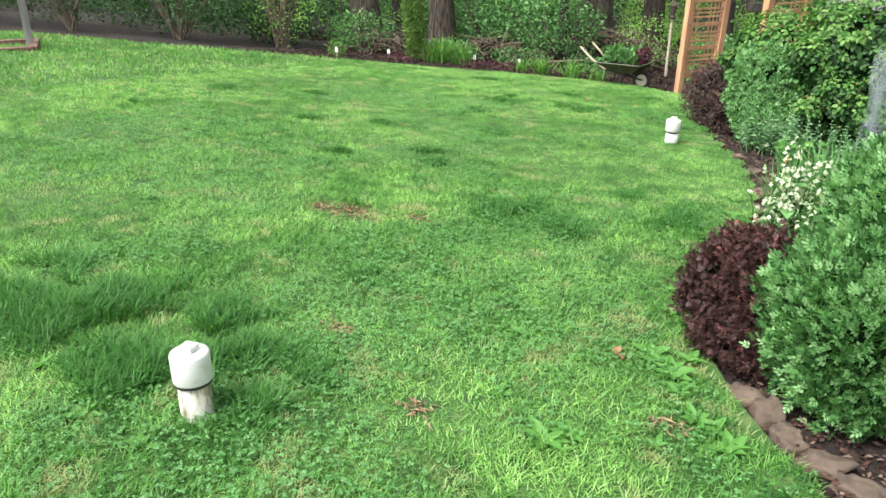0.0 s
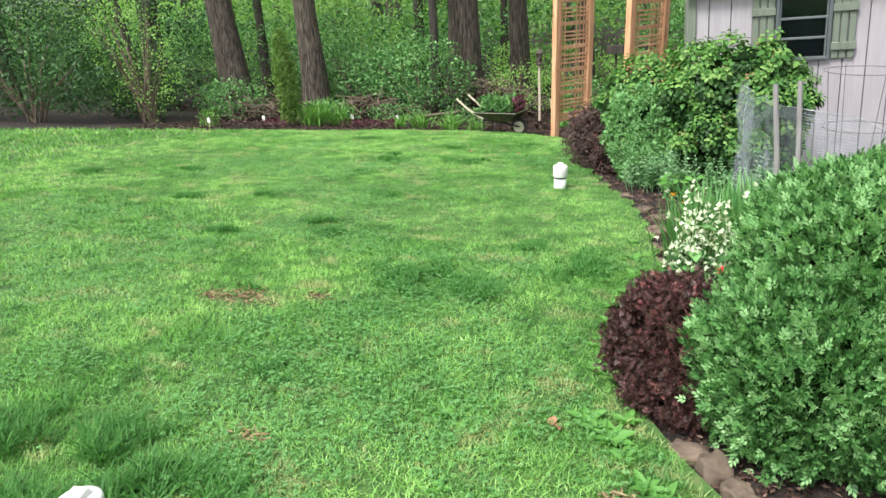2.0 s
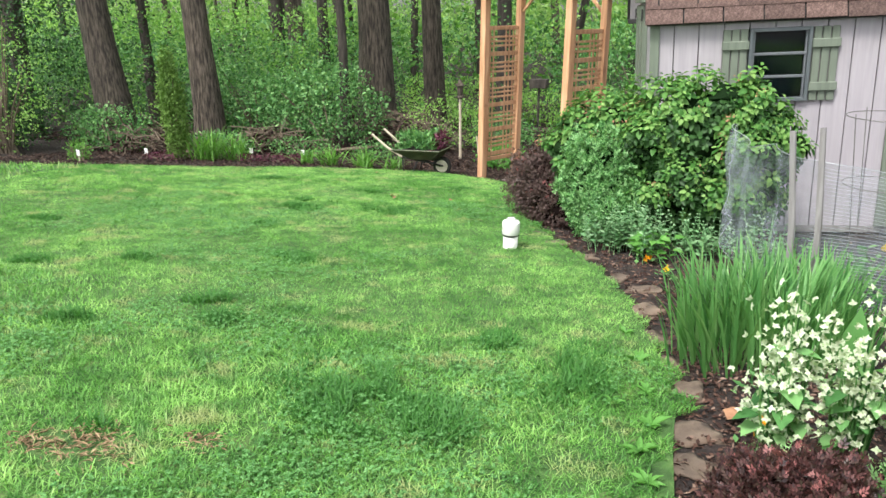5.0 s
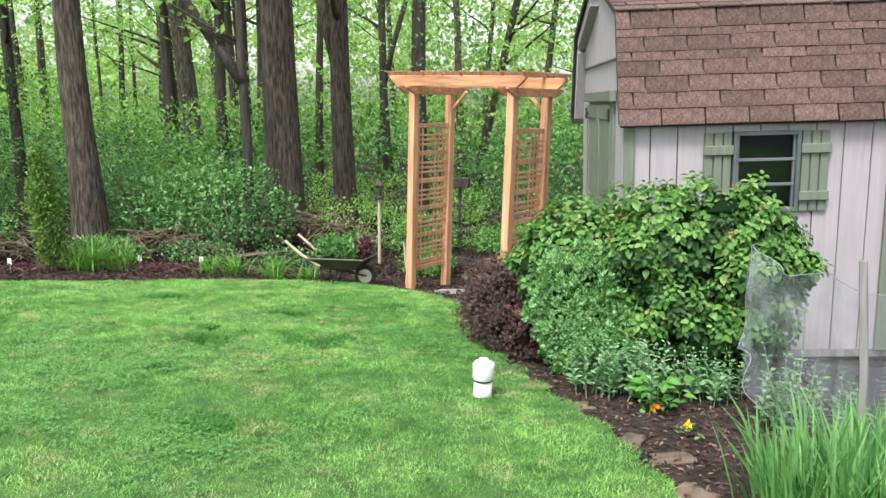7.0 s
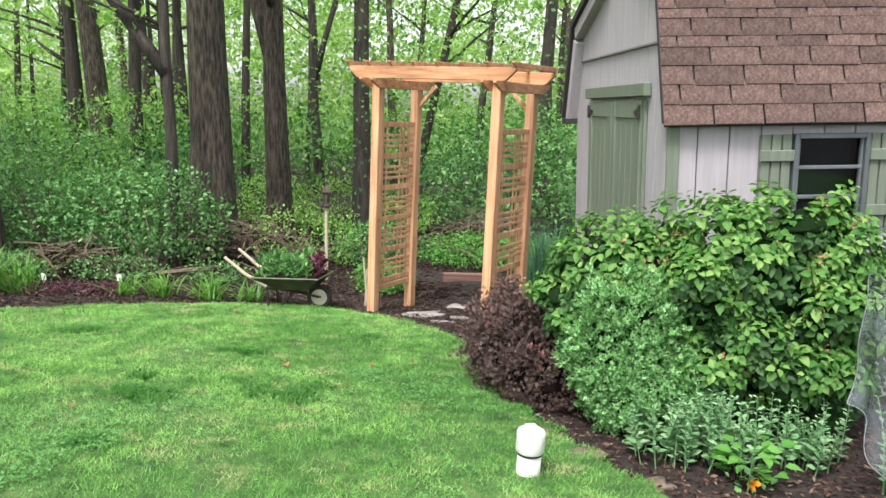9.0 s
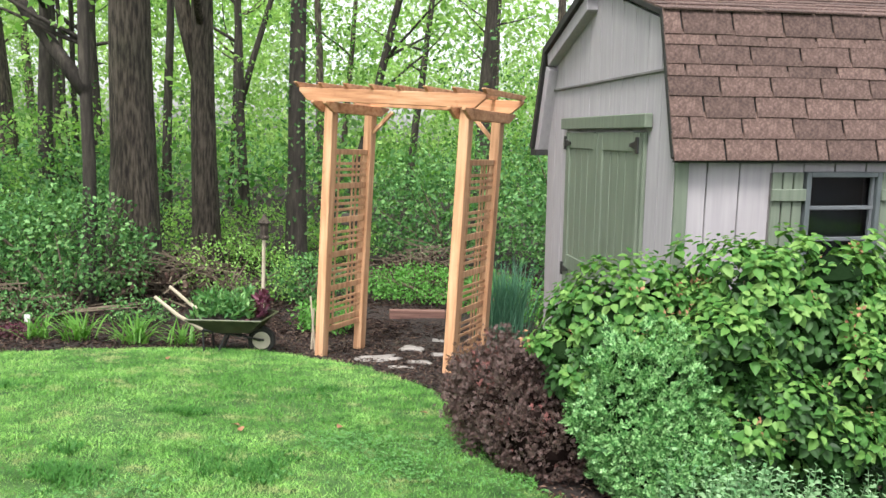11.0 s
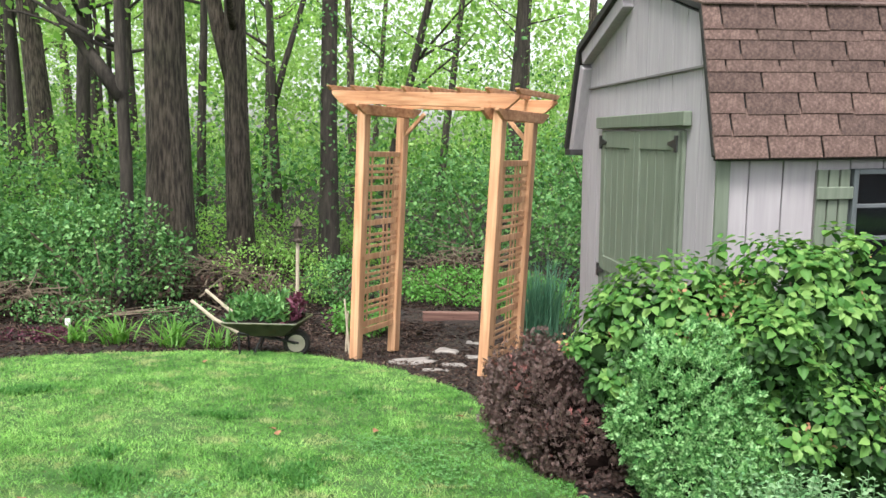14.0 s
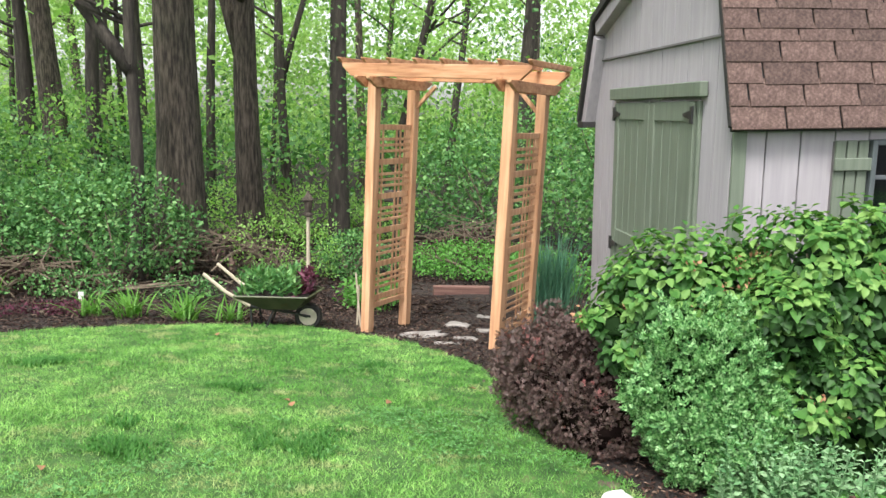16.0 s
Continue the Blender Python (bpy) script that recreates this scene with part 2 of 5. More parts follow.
HANDLEWOOD = grain_mat("pale_ash_handle", [(.3, (.40, .33, .24)), (.7, (.54, .47, .37))], (1, 1, 1), 9.0, 0.7)
WIRE = grain_mat("galvanised_wire", [(.3, (.32, .34, .36)), (.7, (.48, .50, .52))], (1, 1, 1), 9.0, 0.4, 30.0, 0.1, 0.001, None, 0, 0.6)
FABRIC = grain_mat("black_weed_fabric", [(.3, (.020, .021, .026)), (.7, (.045, .046, .054))], (1, 1, 1), 30.0, 0.75)
LEAD = grain_mat("dried_leaf", [(.3, (.22, .10, .05)), (.7, (.40, .22, .12))], (1, 1, 1), 20.0, 0.8)


def glass(name, tint=(0.9, 0.95, 0.95), rough=0.02):
    m, t, b = nodes_of(name)
    b.inputs["Base Color"].default_value = (*tint, 1)
    b.inputs["Roughness"].default_value = rough
    b.inputs["Transmission Weight"].default_value = 1.0
    b.inputs["IOR"].default_value = 1.45
    return m


def solid(name, colour, rough=0.6):
    return grain_mat(name, [(.3, tuple(c * 0.85 for c in colour)), (.7, tuple(min(1, c * 1.1) for c in colour))], (1, 1, 1), 12.0, rough)


GLASS = glass("window_glass", (.30, .34, .38))


def screen_mat(name, colour, open_share):
    """Fine woven wire: mostly gaps, so that what lies behind shows through."""
    m, t, b = nodes_of(name)
    b.inputs["Base Color"].default_value = (*colour, 1)
    b.inputs["Roughness"].default_value = 0.45
    b.inputs["Metallic"].default_value = 0.4
    tr = t.nodes.new("ShaderNodeBsdfTransparent")
    mx = t.nodes.new("ShaderNodeMixShader")
    f = ramp(t, noise_tex(t, 5.0, coords(t), 3.0), [(.35, (open_share - .12,) * 3), (.65, (min(1, open_share + .12),) * 3)])
    t.links.new(f, mx.inputs[0])
    t.links.new(b.outputs[0], mx.inputs[1])
    t.links.new(tr.outputs[0], mx.inputs[2])
    t.links.new(mx.outputs[0], t.nodes["Material Output"].inputs[0])
    return m


SCREEN = screen_mat("fine_wire_screen", (.40, .44, .49), .78)
CAGEWIRE = grain_mat("dull_cage_wire", [(.3, (.10, .095, .09)), (.7, (.18, .17, .165))], (1, 1, 1), 9.0, 0.5)
RED = leaf_mat("red_petal", [(.75, .03, .06), (.6, .05, .03)], 0.5, 0.2)
ORANGE = leaf_mat("orange_petal", [(.85, .28, .02), (.9, .45, .02)], 0.5, 0.2)
YELLOW = leaf_mat("yellow_petal", [(.85, .62, .04), (.8, .5, .03)], 0.5, 0.2)
PURPLE = leaf_mat("purple_leaf", [(.06, .015, .03), (.11, .03, .055), (.16, .05, .08)], 0.5, 0.2)


# ---- mesh helpers ----
def obj(name, me, material, parent=None, label="", smooth=False):
    me.materials.append(material)
    if smooth:
        me.polygons.foreach_set("use_smooth", [True] * len(me.polygons))
    ob = new(name, me)
    ob.parent = parent
    if label:
        ob["label"] = label
    return ob


def part(name, bm, material, parent=None, label="", smooth=False):
    me = bpy.data.meshes.new(name)
    bmesh.ops.recalc_face_normals(bm, faces=bm.faces)
    bm.to_mesh(me)
    bm.free()
    return obj(name, me, material, parent, label, smooth)


def thing(name, at=(0, 0, 0), rz=0, label="", category="", group="", kind=""):
    e = new(name)
    e.matrix_world = pose(*at, 0, 0, rz)
    return tagged(e, label, category, group, kind)


def box(bm, size, m=None, bevel=0.0):
    """A box of that size about the middle of m, with its edges rounded a little."""
    m = m or Matrix()
    r = bmesh.ops.create_cube(bm, size=1.0, matrix=m @ Matrix.Diagonal((*size, 1)))
    if bevel:
        edges = list({e for v in r["verts"] for e in v.link_edges})
        bmesh.ops.bevel(bm, geom=edges, offset=bevel, segments=1, affect="EDGES")
    return bm


def boxed(size, at=(0, 0, 0), bevel=0.004, rz=0, rx=0, ry=0):
    return box(bmesh.new(), size, pose(*at, rx, ry, rz), bevel)


def prism(outline, depth, m=None, bevel=0.0):
    """A flat outline in x and z, pushed along y by depth."""
    bm = bmesh.new()
    vs = [bm.verts.new((x, 0, z)) for x, z in outline]
    f = bm.faces.new(vs)
    r = bmesh.ops.extrude_face_region(bm, geom=[f])
    bmesh.ops.translate(bm, verts=[v for v in r["geom"] if isinstance(v, bmesh.types.BMVert)], vec=(0, depth, 0))
    if bevel:
        bmesh.ops.bevel(bm, geom=bm.edges[:], offset=bevel, segments=1, affect="EDGES")
    if m:
        bmesh.ops.transform(bm, matrix=m, verts=bm.verts)
    return bm


def tube(bm, pts, radii, sides=8, cap=True, wobble=0.0, seed=0):
    """A tapered limb along points."""
    pts = [Vector(p) for p in pts]
    rings = []
    side = None
    for i, p in enumerate(pts):
        d = (pts[min(i + 1, len(pts) - 1)] - pts[max(i - 1, 0)]).normalized()
        side = d.orthogonal().normalized() if side is None else (side - d * side.dot(d)).normalized()
        up = d.cross(side)
        ring = []
        for k in range(sides):
            a = 2 * math.pi * k / sides
            r = radii[i] * (1 + wobble * noise.noise(Vector((math.cos(a) * 1.4, math.sin(a) * 1.4, i * 0.45 + seed * 7.3))))
            ring.append(bm.verts.new(p + (side * math.cos(a) + up * math.sin(a)) * r))
        rings.append(ring)
    for a, b in zip(rings, rings[1:]):
        for k in range(sides):
            bm.faces.new((a[k], a[(k + 1) % sides], b[(k + 1) % sides], b[k]))
    if cap:
        bm.faces.new(rings[0][::-1])
        bm.faces.new(rings[-1])
    return bm


def lathe(profile, sides=24):
    """A turned body from (radius, height) pairs, closed at both ends."""
    bm = bmesh.new()
    rings = [[bm.verts.new((r * math.cos(2 * math.pi * k / sides), r * math.sin(2 * math.pi * k / sides), z)) for k in range(sides)] for r, z in profile]
    for a, b in zip(rings, rings[1:]):
        for k in range(sides):
            bm.faces.new((a[k], a[(k + 1) % sides], b[(k + 1) % sides], b[k]))
    bm.faces.new(rings[0][::-1])
    bm.faces.new(rings[-1])
    return bm


def mesh_of(name, verts, faces_flat, corners):
    """A mesh from arrays, all faces with the same number of corners."""
    me = bpy.data.meshes.new(name)
    n = len(faces_flat) // corners
    me.vertices.add(len(verts))
    me.vertices.foreach_set("co", np.ascontiguousarray(verts, dtype=np.float32).ravel())
    me.loops.add(len(faces_flat))
    me.loops.foreach_set("vertex_index", np.ascontiguousarray(faces_flat, dtype=np.int32))
    me.polygons.add(n)
    me.polygons.foreach_set("loop_start", np.arange(n, dtype=np.int32) * corners)
    me.update(calc_edges=True)
    return me


LEAF = (np.array([(0, 0, 0), (.45, .3, .1), (1, 0, 0), (.45, -.3, .1)]), [(0, 1, 2), (0, 2, 3)])
NARROW = (np.array([(0, 0, 0), (.45, .17, .06), (1, 0, -.04), (.45, -.17, .06)]), [(0, 1, 2), (0, 2, 3)])
OVATE = (np.array([(0, 0, 0), (.28, .34, .10), (.62, .27, .08), (1, 0, -.10), (.62, -.27, .08), (.28, -.34, .10)]), [(0, 1, 2), (0, 2, 3), (0, 3, 4), (0, 4, 5)])
BLADE = (np.array([(0, .5, 0), (0, -.5, 0), (.55, .38, .10), (.55, -.38, .10), (1, 0, .38)]), [(0, 1, 3), (0, 3, 2), (2, 3, 4)])
SHORT = (np.array([(0, .5, 0), (0, -.5, 0), (1, 0, .25)]), [(0, 1, 2)])
SPRIG = (np.concatenate([np.array([(0, 0, 0), (.22, .13, .03), (.5, 0, .02), (.22, -.13, .03)]) @ np.array([[math.cos(a), math.sin(a), 0], [-math.sin(a), math.cos(a), 0], [0, 0, 1]]) + np.array((o, 0, 0)) for a, o in ((.9, 0), (-.9, .05), (.75, .25), (-.75, .3), (.15, .48))]),
         [tuple(4 * i + k for k in f) for i in range(5) for f in ((0, 1, 2), (0, 2, 3))])
TREFOIL = (np.concatenate([np.array([(0, 0, 0), (.30, .28, .04), (.62, 0, -.03), (.30, -.28, .04)]) @ np.array([[math.cos(a), math.sin(a), 0], [-math.sin(a), math.cos(a), 0], [0, 0, 1]]) for a in (0, 2.1, 4.2)]),
           [tuple(4 * i + k for k in f) for i in range(3) for f in ((0, 1, 2), (0, 2, 3))])


def unit(v):
    return v / np.maximum(np.linalg.norm(v, axis=-1, keepdims=True), 1e-9)


def scatter(name, shape, at, along, face, size, material, parent=None, label="", width=None):
    """Many leaves in one mesh: places, the way each points, the way its face looks, its length (and its width)."""
    tv, tf = shape
    at, along, face = (np.asarray(v, dtype=float) for v in (at, along, face))
    n = len(at)
    x = unit(along)
    y = unit(np.cross(face, x) + 1e-6)
    z = np.cross(x, y)
    size = np.broadcast_to(np.asarray(size, dtype=float), (n,))
    width = size if width is None else np.broadcast_to(np.asarray(width, dtype=float), (n,))
    v = at[:, None, :] + tv[None, :, 0:1] * (x * size[:, None])[:, None, :] + tv[None, :, 1:2] * (y * width[:, None])[:, None, :] + tv[None, :, 2:3] * (z * size[:, None])[:, None, :]
    f = (np.array(tf)[None] + (np.arange(n) * len(tv))[:, None, None]).ravel()
    ob = obj(name, mesh_of(name, v.reshape(-1, 3), f, 3), material, parent, label)
    if parent:
        ob["kind"] = "stuff"
    return ob


def rand_unit(n):
    return unit(rng.normal(size=(n, 3)))


def lumpy(d, seed, amount, freq=2.2):
    """Uneven swelling of a crown by direction."""
    return 1 + amount * np.array([noise.noise(Vector(v) * freq + Vector((seed, seed * 1.7, 0))) for v in d.tolist()])


def cloud(blobs, n, seed=1.0, amount=0.22, shell=(0.82, 1.04), freq=2.2, floor=-9, clump=1, spread=0.0):
    """Places and outward ways on the skin of a heap of rounded lumps (centre, radii)."""
    area = np.array([(r[0] * r[1] + r[1] * r[2] + r[0] * r[2]) for c, r in blobs])
    places, ways = [], []
    for i, ((c, r), k) in enumerate(zip(blobs, (n * area / area.sum()).astype(int))):
        d = rand_unit(max(1, k // clump))
        s = lumpy(d, seed + i * 3.1, amount, freq) * rng.uniform(*shell, len(d))
        p = np.array(c) + d * np.array(r) * s[:, None]
        if clump > 1:
            p, d = np.repeat(p, clump, 0), np.repeat(d, clump, 0)
            p = p + rng.normal(0, spread, p.shape)
        keep = p[:, 2] > floor
        for j, (c2, r2) in enumerate(blobs):
            if j != i:
                keep &= (((p - np.array(c2)) / np.array(r2)) ** 2).sum(1) > 0.62
        places.append(p[keep])
        ways.append(unit(d / np.array(r))[keep])
    return np.concatenate(places), np.concatenate(ways)


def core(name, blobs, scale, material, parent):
    """Near-black lumps inside a shrub: the shade between its leaves put into colour."""
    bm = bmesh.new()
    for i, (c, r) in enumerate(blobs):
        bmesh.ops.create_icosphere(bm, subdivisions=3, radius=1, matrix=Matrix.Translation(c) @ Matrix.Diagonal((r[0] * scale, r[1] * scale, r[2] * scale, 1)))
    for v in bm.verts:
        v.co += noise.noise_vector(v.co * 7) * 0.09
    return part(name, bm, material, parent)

# ---- ground and lawn ----
def ground_sheet():
    xs = np.concatenate([[-400, -120, -60, -40], np.arange(-30, 16, 0.5), [20, 30, 60, 120, 400]])
    ys = np.concatenate([[-400, -120, -40, -15], np.arange(-6, 22, 0.35), [25, 30, 40, 60, 120, 400]])
    gx, gy = np.meshgrid(xs, ys)
    gz = G(gy)
    rough = np.where(gy > 11.6, 0.05, 0.012)
    gz = gz + rough * np.array([noise.noise(Vector((x * 0.9, y * 0.9, 0))) for x, y in zip(gx.ravel().tolist(), gy.ravel().tolist())]).reshape(gx.shape)
    v = np.stack([gx, gy, gz], -1).reshape(-1, 3)
    n, m = len(xs), len(ys)
    i = (np.arange(m - 1)[:, None] * n + np.arange(n - 1)[None]).ravel()
    f = np.stack([i, i + 1, i + n + 1, i + n], -1).ravel()
    return tagged(obj("ground", mesh_of("ground", v, f, 4), LITTER, None, "", True), "dark brown soil, bark mulch and leaf litter", "ground", "", "structure")


ground_sheet()

EDGE = [(9, .9), (3, 1.5), (0.5, 2.25), (-.15, 2.72), (-.30, 2.85), (-.47, 3.02), (-.67, 3.28), (-.85, 3.55), (-.95, 3.95), (-.99, 4.4), (-1.0, 4.75), (-1.1, 5.2), (-1.33, 5.96),
        (-1.62, 6.68), (-1.95, 7.15), (-2.25, 7.68), (-2.5, 8.08), (-2.64, 8.75), (-2.83, 9.75), (-3.15, 10.2), (-3.5, 10.58), (-3.95, 10.93), (-4.6, 11.25), (-5.2, 11.12),
        (-6.0, 10.85), (-6.9, 10.15), (-7.95, 9.55), (-9.4, 8.75), (-11.7, 7.85), (-14.0, 7.15), (-18, 5.6), (-28, 2), (-28, -15), (9, -15)]


def inside(px, py, poly):
    r = np.zeros(len(px), bool)
    for (x0, y0), (x1, y1) in zip(poly, poly[1:] + poly[:1]):
        if y0 != y1:
            r ^= ((y0 > py) != (y1 > py)) & (px < (x1 - x0) * (py - y0) / (y1 - y0) + x0)
    return r


def edge_gap(px, py):
    """How far a place lies from the lawn's edge."""
    best = np.full(len(px), 99.0)
    for (x0, y0), (x1, y1) in zip(EDGE[:-3], EDGE[1:-2]):
        t = np.clip(((px - x0) * (x1 - x0) + (py - y0) * (y1 - y0)) / ((x1 - x0) ** 2 + (y1 - y0) ** 2), 0, 1)
        best = np.minimum(best, np.hypot(px - x0 - t * (x1 - x0), py - y0 - t * (y1 - y0)))
    return best


def lawn_sheet():
    bm = bmesh.new()
    bm.faces.new([bm.verts.new((x, y, 0)) for x, y in EDGE])
    for axis, cuts in ((0, np.arange(-27, 9, 1.0)), (1, np.arange(-14, 11.2, 0.7))):
        for c in cuts.tolist():
            co, no = ((c, 0, 0), (1, 0, 0)) if axis == 0 else ((0, c, 0), (0, 1, 0))
            bmesh.ops.bisect_plane(bm, geom=bm.verts[:] + bm.edges[:] + bm.faces[:], plane_co=co, plane_no=no)
    bmesh.ops.triangulate(bm, faces=bm.faces)
    r = bmesh.ops.extrude_face_region(bm, geom=bm.faces[:])
    top = {v for v in r["geom"] if isinstance(v, bmesh.types.BMVert)}
    for v in bm.verts:
        v.co.z = float(G(v.co.y)) + (0.03 if v in top else -0.06)
    return tagged(part("lawn", bm, LAWNSOIL), "bright green uneven lawn with clover and bare patches", "lawn", "", "structure")


lawn_sheet()

TUFTS = [(-2.05, 1.98, .3), (-2.3, 2.1, .34), (-1.82, 2.05, .2), (-2.62, 2.05, .38), (-3.0, 1.9, .42), (-3.4, 2.0, .36), (-2.35, 1.8, .25), (-2.3, 2.93, .14), (-3.57, 6.1, .12), (-2.23, 4.2, .26), (-1.46, 4.81, .26), (-2.35, 4.45, .32), (-1.88, 4.2, .3), (-1.7, 5.05, .3), (-7.23, 5.9, .2), (-7.1, 4.55, .18),
         (-5.28, 5.35, .15), (-3.73, 6.15, .16), (-5.77, 7.23, .2), (-4.64, 8.0, .2), (-4.7, 5.7, .16), (-3.1, 3.78, .10), (-3.76, 7.88, .26), (-4.5, 7.0, .14), (-5.84, 9.2, .2), (-3.65, 9.5, .2), (-4.4, 8.75, .2), (-4.6, 7.7, .2), (-4.1, 4.6, .14), (-3.6, 5.1, .14), (-3.35, 4.9, .12), (-6.3, 6.4, .14), (-5.1, 6.5, .14)]
LOOSE_LEAVES = [(-4.82, 7.43), (-3.93, 8.42), (-3.39, 8.62), (-5.07, 10.4), (-2.93, 9.0), (-4.02, 8.55), (-0.97, 3.03), (-0.97, 3.05)]
BARE = [(-3.01, 3.61, .14), (-3.2, 3.56, .08), (-2.62, 3.78, .07), (-2.0, 2.5, .06), (-1.37, 2.27, .05), (-.62, 2.74, .05)]


def field(px, py, s, seed):
    return np.array([noise.noise(Vector((x * s, y * s, seed))) for x, y in zip(px.tolist(), py.tolist())])


def lawn_points(x0, x1, y0, y1, per):
    n = int((x1 - x0) * (y1 - y0) * per)
    px, py = rng.uniform(x0, x1, n), rng.uniform(y0, y1, n)
    wig = 0.05 * np.sin(px * 9 + py * 4) + 0.04 * np.sin(py * 17 - px * 6)
    keep = inside(px + wig, py, EDGE)
    thin = field(px, py, 2.6, 21) + .6 * field(px, py, 7.0, 22)
    keep &= rng.uniform(-.9, .45, n) < thin + .35
    for bx, by, br in BARE:
        keep &= (np.hypot((px - bx) * 0.8, py - by) > br * rng.uniform(0.3, 1.4, n))
    return px[keep], py[keep]


def grass(name, px, py, tall, wide, shape, material, lean=0.55, label="short green lawn grass"):
    n = len(px)
    a = rng.uniform(0, 2 * math.pi, n)
    way = np.stack([np.cos(a) * lean * rng.uniform(.3, 1.5, n), np.sin(a) * lean * rng.uniform(.3, 1.5, n), np.ones(n)], -1)
    face = np.stack([np.cos(a), np.sin(a), -0.4 * np.ones(n)], -1)
    return tagged(scatter(name, shape, np.stack([px, py, G(py) + 0.025], -1), way, face, tall, material, None, "", wide), label, "grass", "", "stuff")


px, py = lawn_points(-4.2, 0.6, 0.9, 5.2, 12500)
grass("grass", px, py, rng.uniform(.022, .055, len(px)) * (1 + .6 * field(px, py, .9, 3)), rng.uniform(.003, .0055, len(px)), BLADE, GRASS, .9)
px, py = lawn_points(-6.6, -0.8, 5.2, 9.0, 13000)
grass("grass", px, py, rng.uniform(.02, .046, len(px)) * (1 + .6 * field(px, py, 1.4, 3)), rng.uniform(.0035, .006, len(px)), SHORT, GRASS, 1.1)
px, py = lawn_points(-6.6, -2.4, 9.0, 11.4, 8500)
grass("grass", px, py, rng.uniform(.022, .05, len(px)) * (1 + .5 * field(px, py, .9, 3)), rng.uniform(.005, .008, len(px)), SHORT, GRASS, 1.0)
px, py = lawn_points(-8.5, -6.6, 5.2, 11.4, 6500)
grass("grass", px, py, rng.uniform(.022, .05, len(px)) * (1 + .5 * field(px, py, .9, 3)), rng.uniform(.006, .009, len(px)), SHORT, GRASS, 1.0)
px, py = lawn_points(-8.5, -4.2, 0.9, 5.2, 6500)
grass("grass", px, py, rng.uniform(.025, .055, len(px)) * (1 + .5 * field(px, py, .9, 3)), rng.uniform(.005, .009, len(px)), SHORT, GRASS, .9)
px, py = lawn_points(-18, -8.5, 1.5, 9.2, 700)
grass("grass", px, py, rng.uniform(.05, .08, len(px)), rng.uniform(.012, .02, len(px)), SHORT, GRASS)
px, py = lawn_points(-20, 9, -12, 0.9, 260)
grass("grass", px, py, rng.uniform(.04, .08, len(px)), rng.uniform(.018, .03, len(px)), SHORT, GRASS)
tx, ty, tt = [], [], []
for cx, cy, r in TUFTS:
    n = int(7000 * r * r * 5)
    gx, gy = rng.normal(0, r * .74, n), rng.normal(0, r * .62, n)
    on = field(cx + gx, cy + gy, 3.2, 6) + .5 * field(cx + gx, cy + gy, 9, 8) > np.hypot(gx, gy) / r * .35 - .25
    gx, gy = gx[on], gy[on]
    tx.append(cx + gx), ty.append(cy + gy), tt.append(rng.uniform(.05, .105, len(gx)) * np.clip(1.15 - .5 * np.hypot(gx, gy) / r, .3, 1.1) * (1.35 if cy < 2.5 else .9 if cy < 5.2 else .62) + .012)
tx, ty, tt = (np.concatenate(v) for v in (tx, ty, tt))
grass("tall_grass", tx, ty, tt, rng.uniform(.004, .008, len(tx)), BLADE, GRASS_TALL, 0.7, "tufts of longer dark green grass in the lawn")
px, py = lawn_points(-6.5, 0.2, 1.2, 8.5, 2600)
keep = field(px, py, .8, 9) + 0.5 * field(px, py, 2.5, 4) > 0.06 + .05 * np.clip(py - 4, 0, 4) + .12 * rng.normal(0, 1, len(px))
px, py = px[keep], py[keep]
n = len(px)
up = unit(np.stack([rng.normal(0, .35, n), rng.normal(0, .35, n), np.ones(n)], -1))
a = rng.uniform(0, 6.28, n)
tagged(scatter("clover", TREFOIL, np.stack([px, py, G(py) + rng.uniform(.045, .075, n)], -1), np.stack([np.cos(a), np.sin(a), np.zeros(n)], -1), up, rng.uniform(.010, .021, n), CLOVER), "low clover leaves among the lawn grass", "clover", "", "stuff")


bx, by = (np.concatenate(v) for v in zip(*[(x + rng.normal(0, r * .75, int(9000 * r * r) + 20), y + rng.normal(0, r * .5, int(9000 * r * r) + 20)) for x, y, r in BARE]))
n = len(bx)
a = rng.uniform(0, 6.28, n)
tagged(scatter("dead_thatch", LEAF, np.stack([bx, by, G(by) + rng.uniform(.035, .05, n)], -1), np.stack([np.cos(a), np.sin(a), rng.normal(0, .2, n)], -1), np.stack([rng.normal(0, .4, n), rng.normal(0, .4, n), np.ones(n)], -1), rng.uniform(.02, .06, n), THATCH, None, "", rng.uniform(.006, .016, n)), "dry brown thatch in bare patches of the lawn", "thatch", "", "stuff")
for x, y in LOOSE_LEAVES:
    fallen = thing("dried_leaf", (x, y, float(G(y)) + .055), rng.uniform(0, 360), "dry brown leaf lying on the lawn", "leaf", "fallen leaves")
    scatter("blade", OVATE, [(0, 0, 0)], [(1, .2, .15)], [(0, .3, 1)], .06, LEAD, fallen, "", .06)


def weed(x, y, r, k):
    n = k
    a = np.arange(n) * 2.4 + rng.uniform(0, 6)
    e = thing("weed", (x, y, float(G(y)) + .03), 0, "light green broad-leaved weed growing in the lawn", "weed", "lawn weeds")
    for i in range(n):
        s = rng.uniform(.7, 1.2) * r
        one = scatter("leaf", OVATE, [(0, 0, 0)], [(math.cos(a[i]), math.sin(a[i]), rng.uniform(.25, .8))], [(rng.normal(0, .2), rng.normal(0, .2), 1)], s, WEED, e, "", s * rng.uniform(.5, .7))
        del one["kind"]


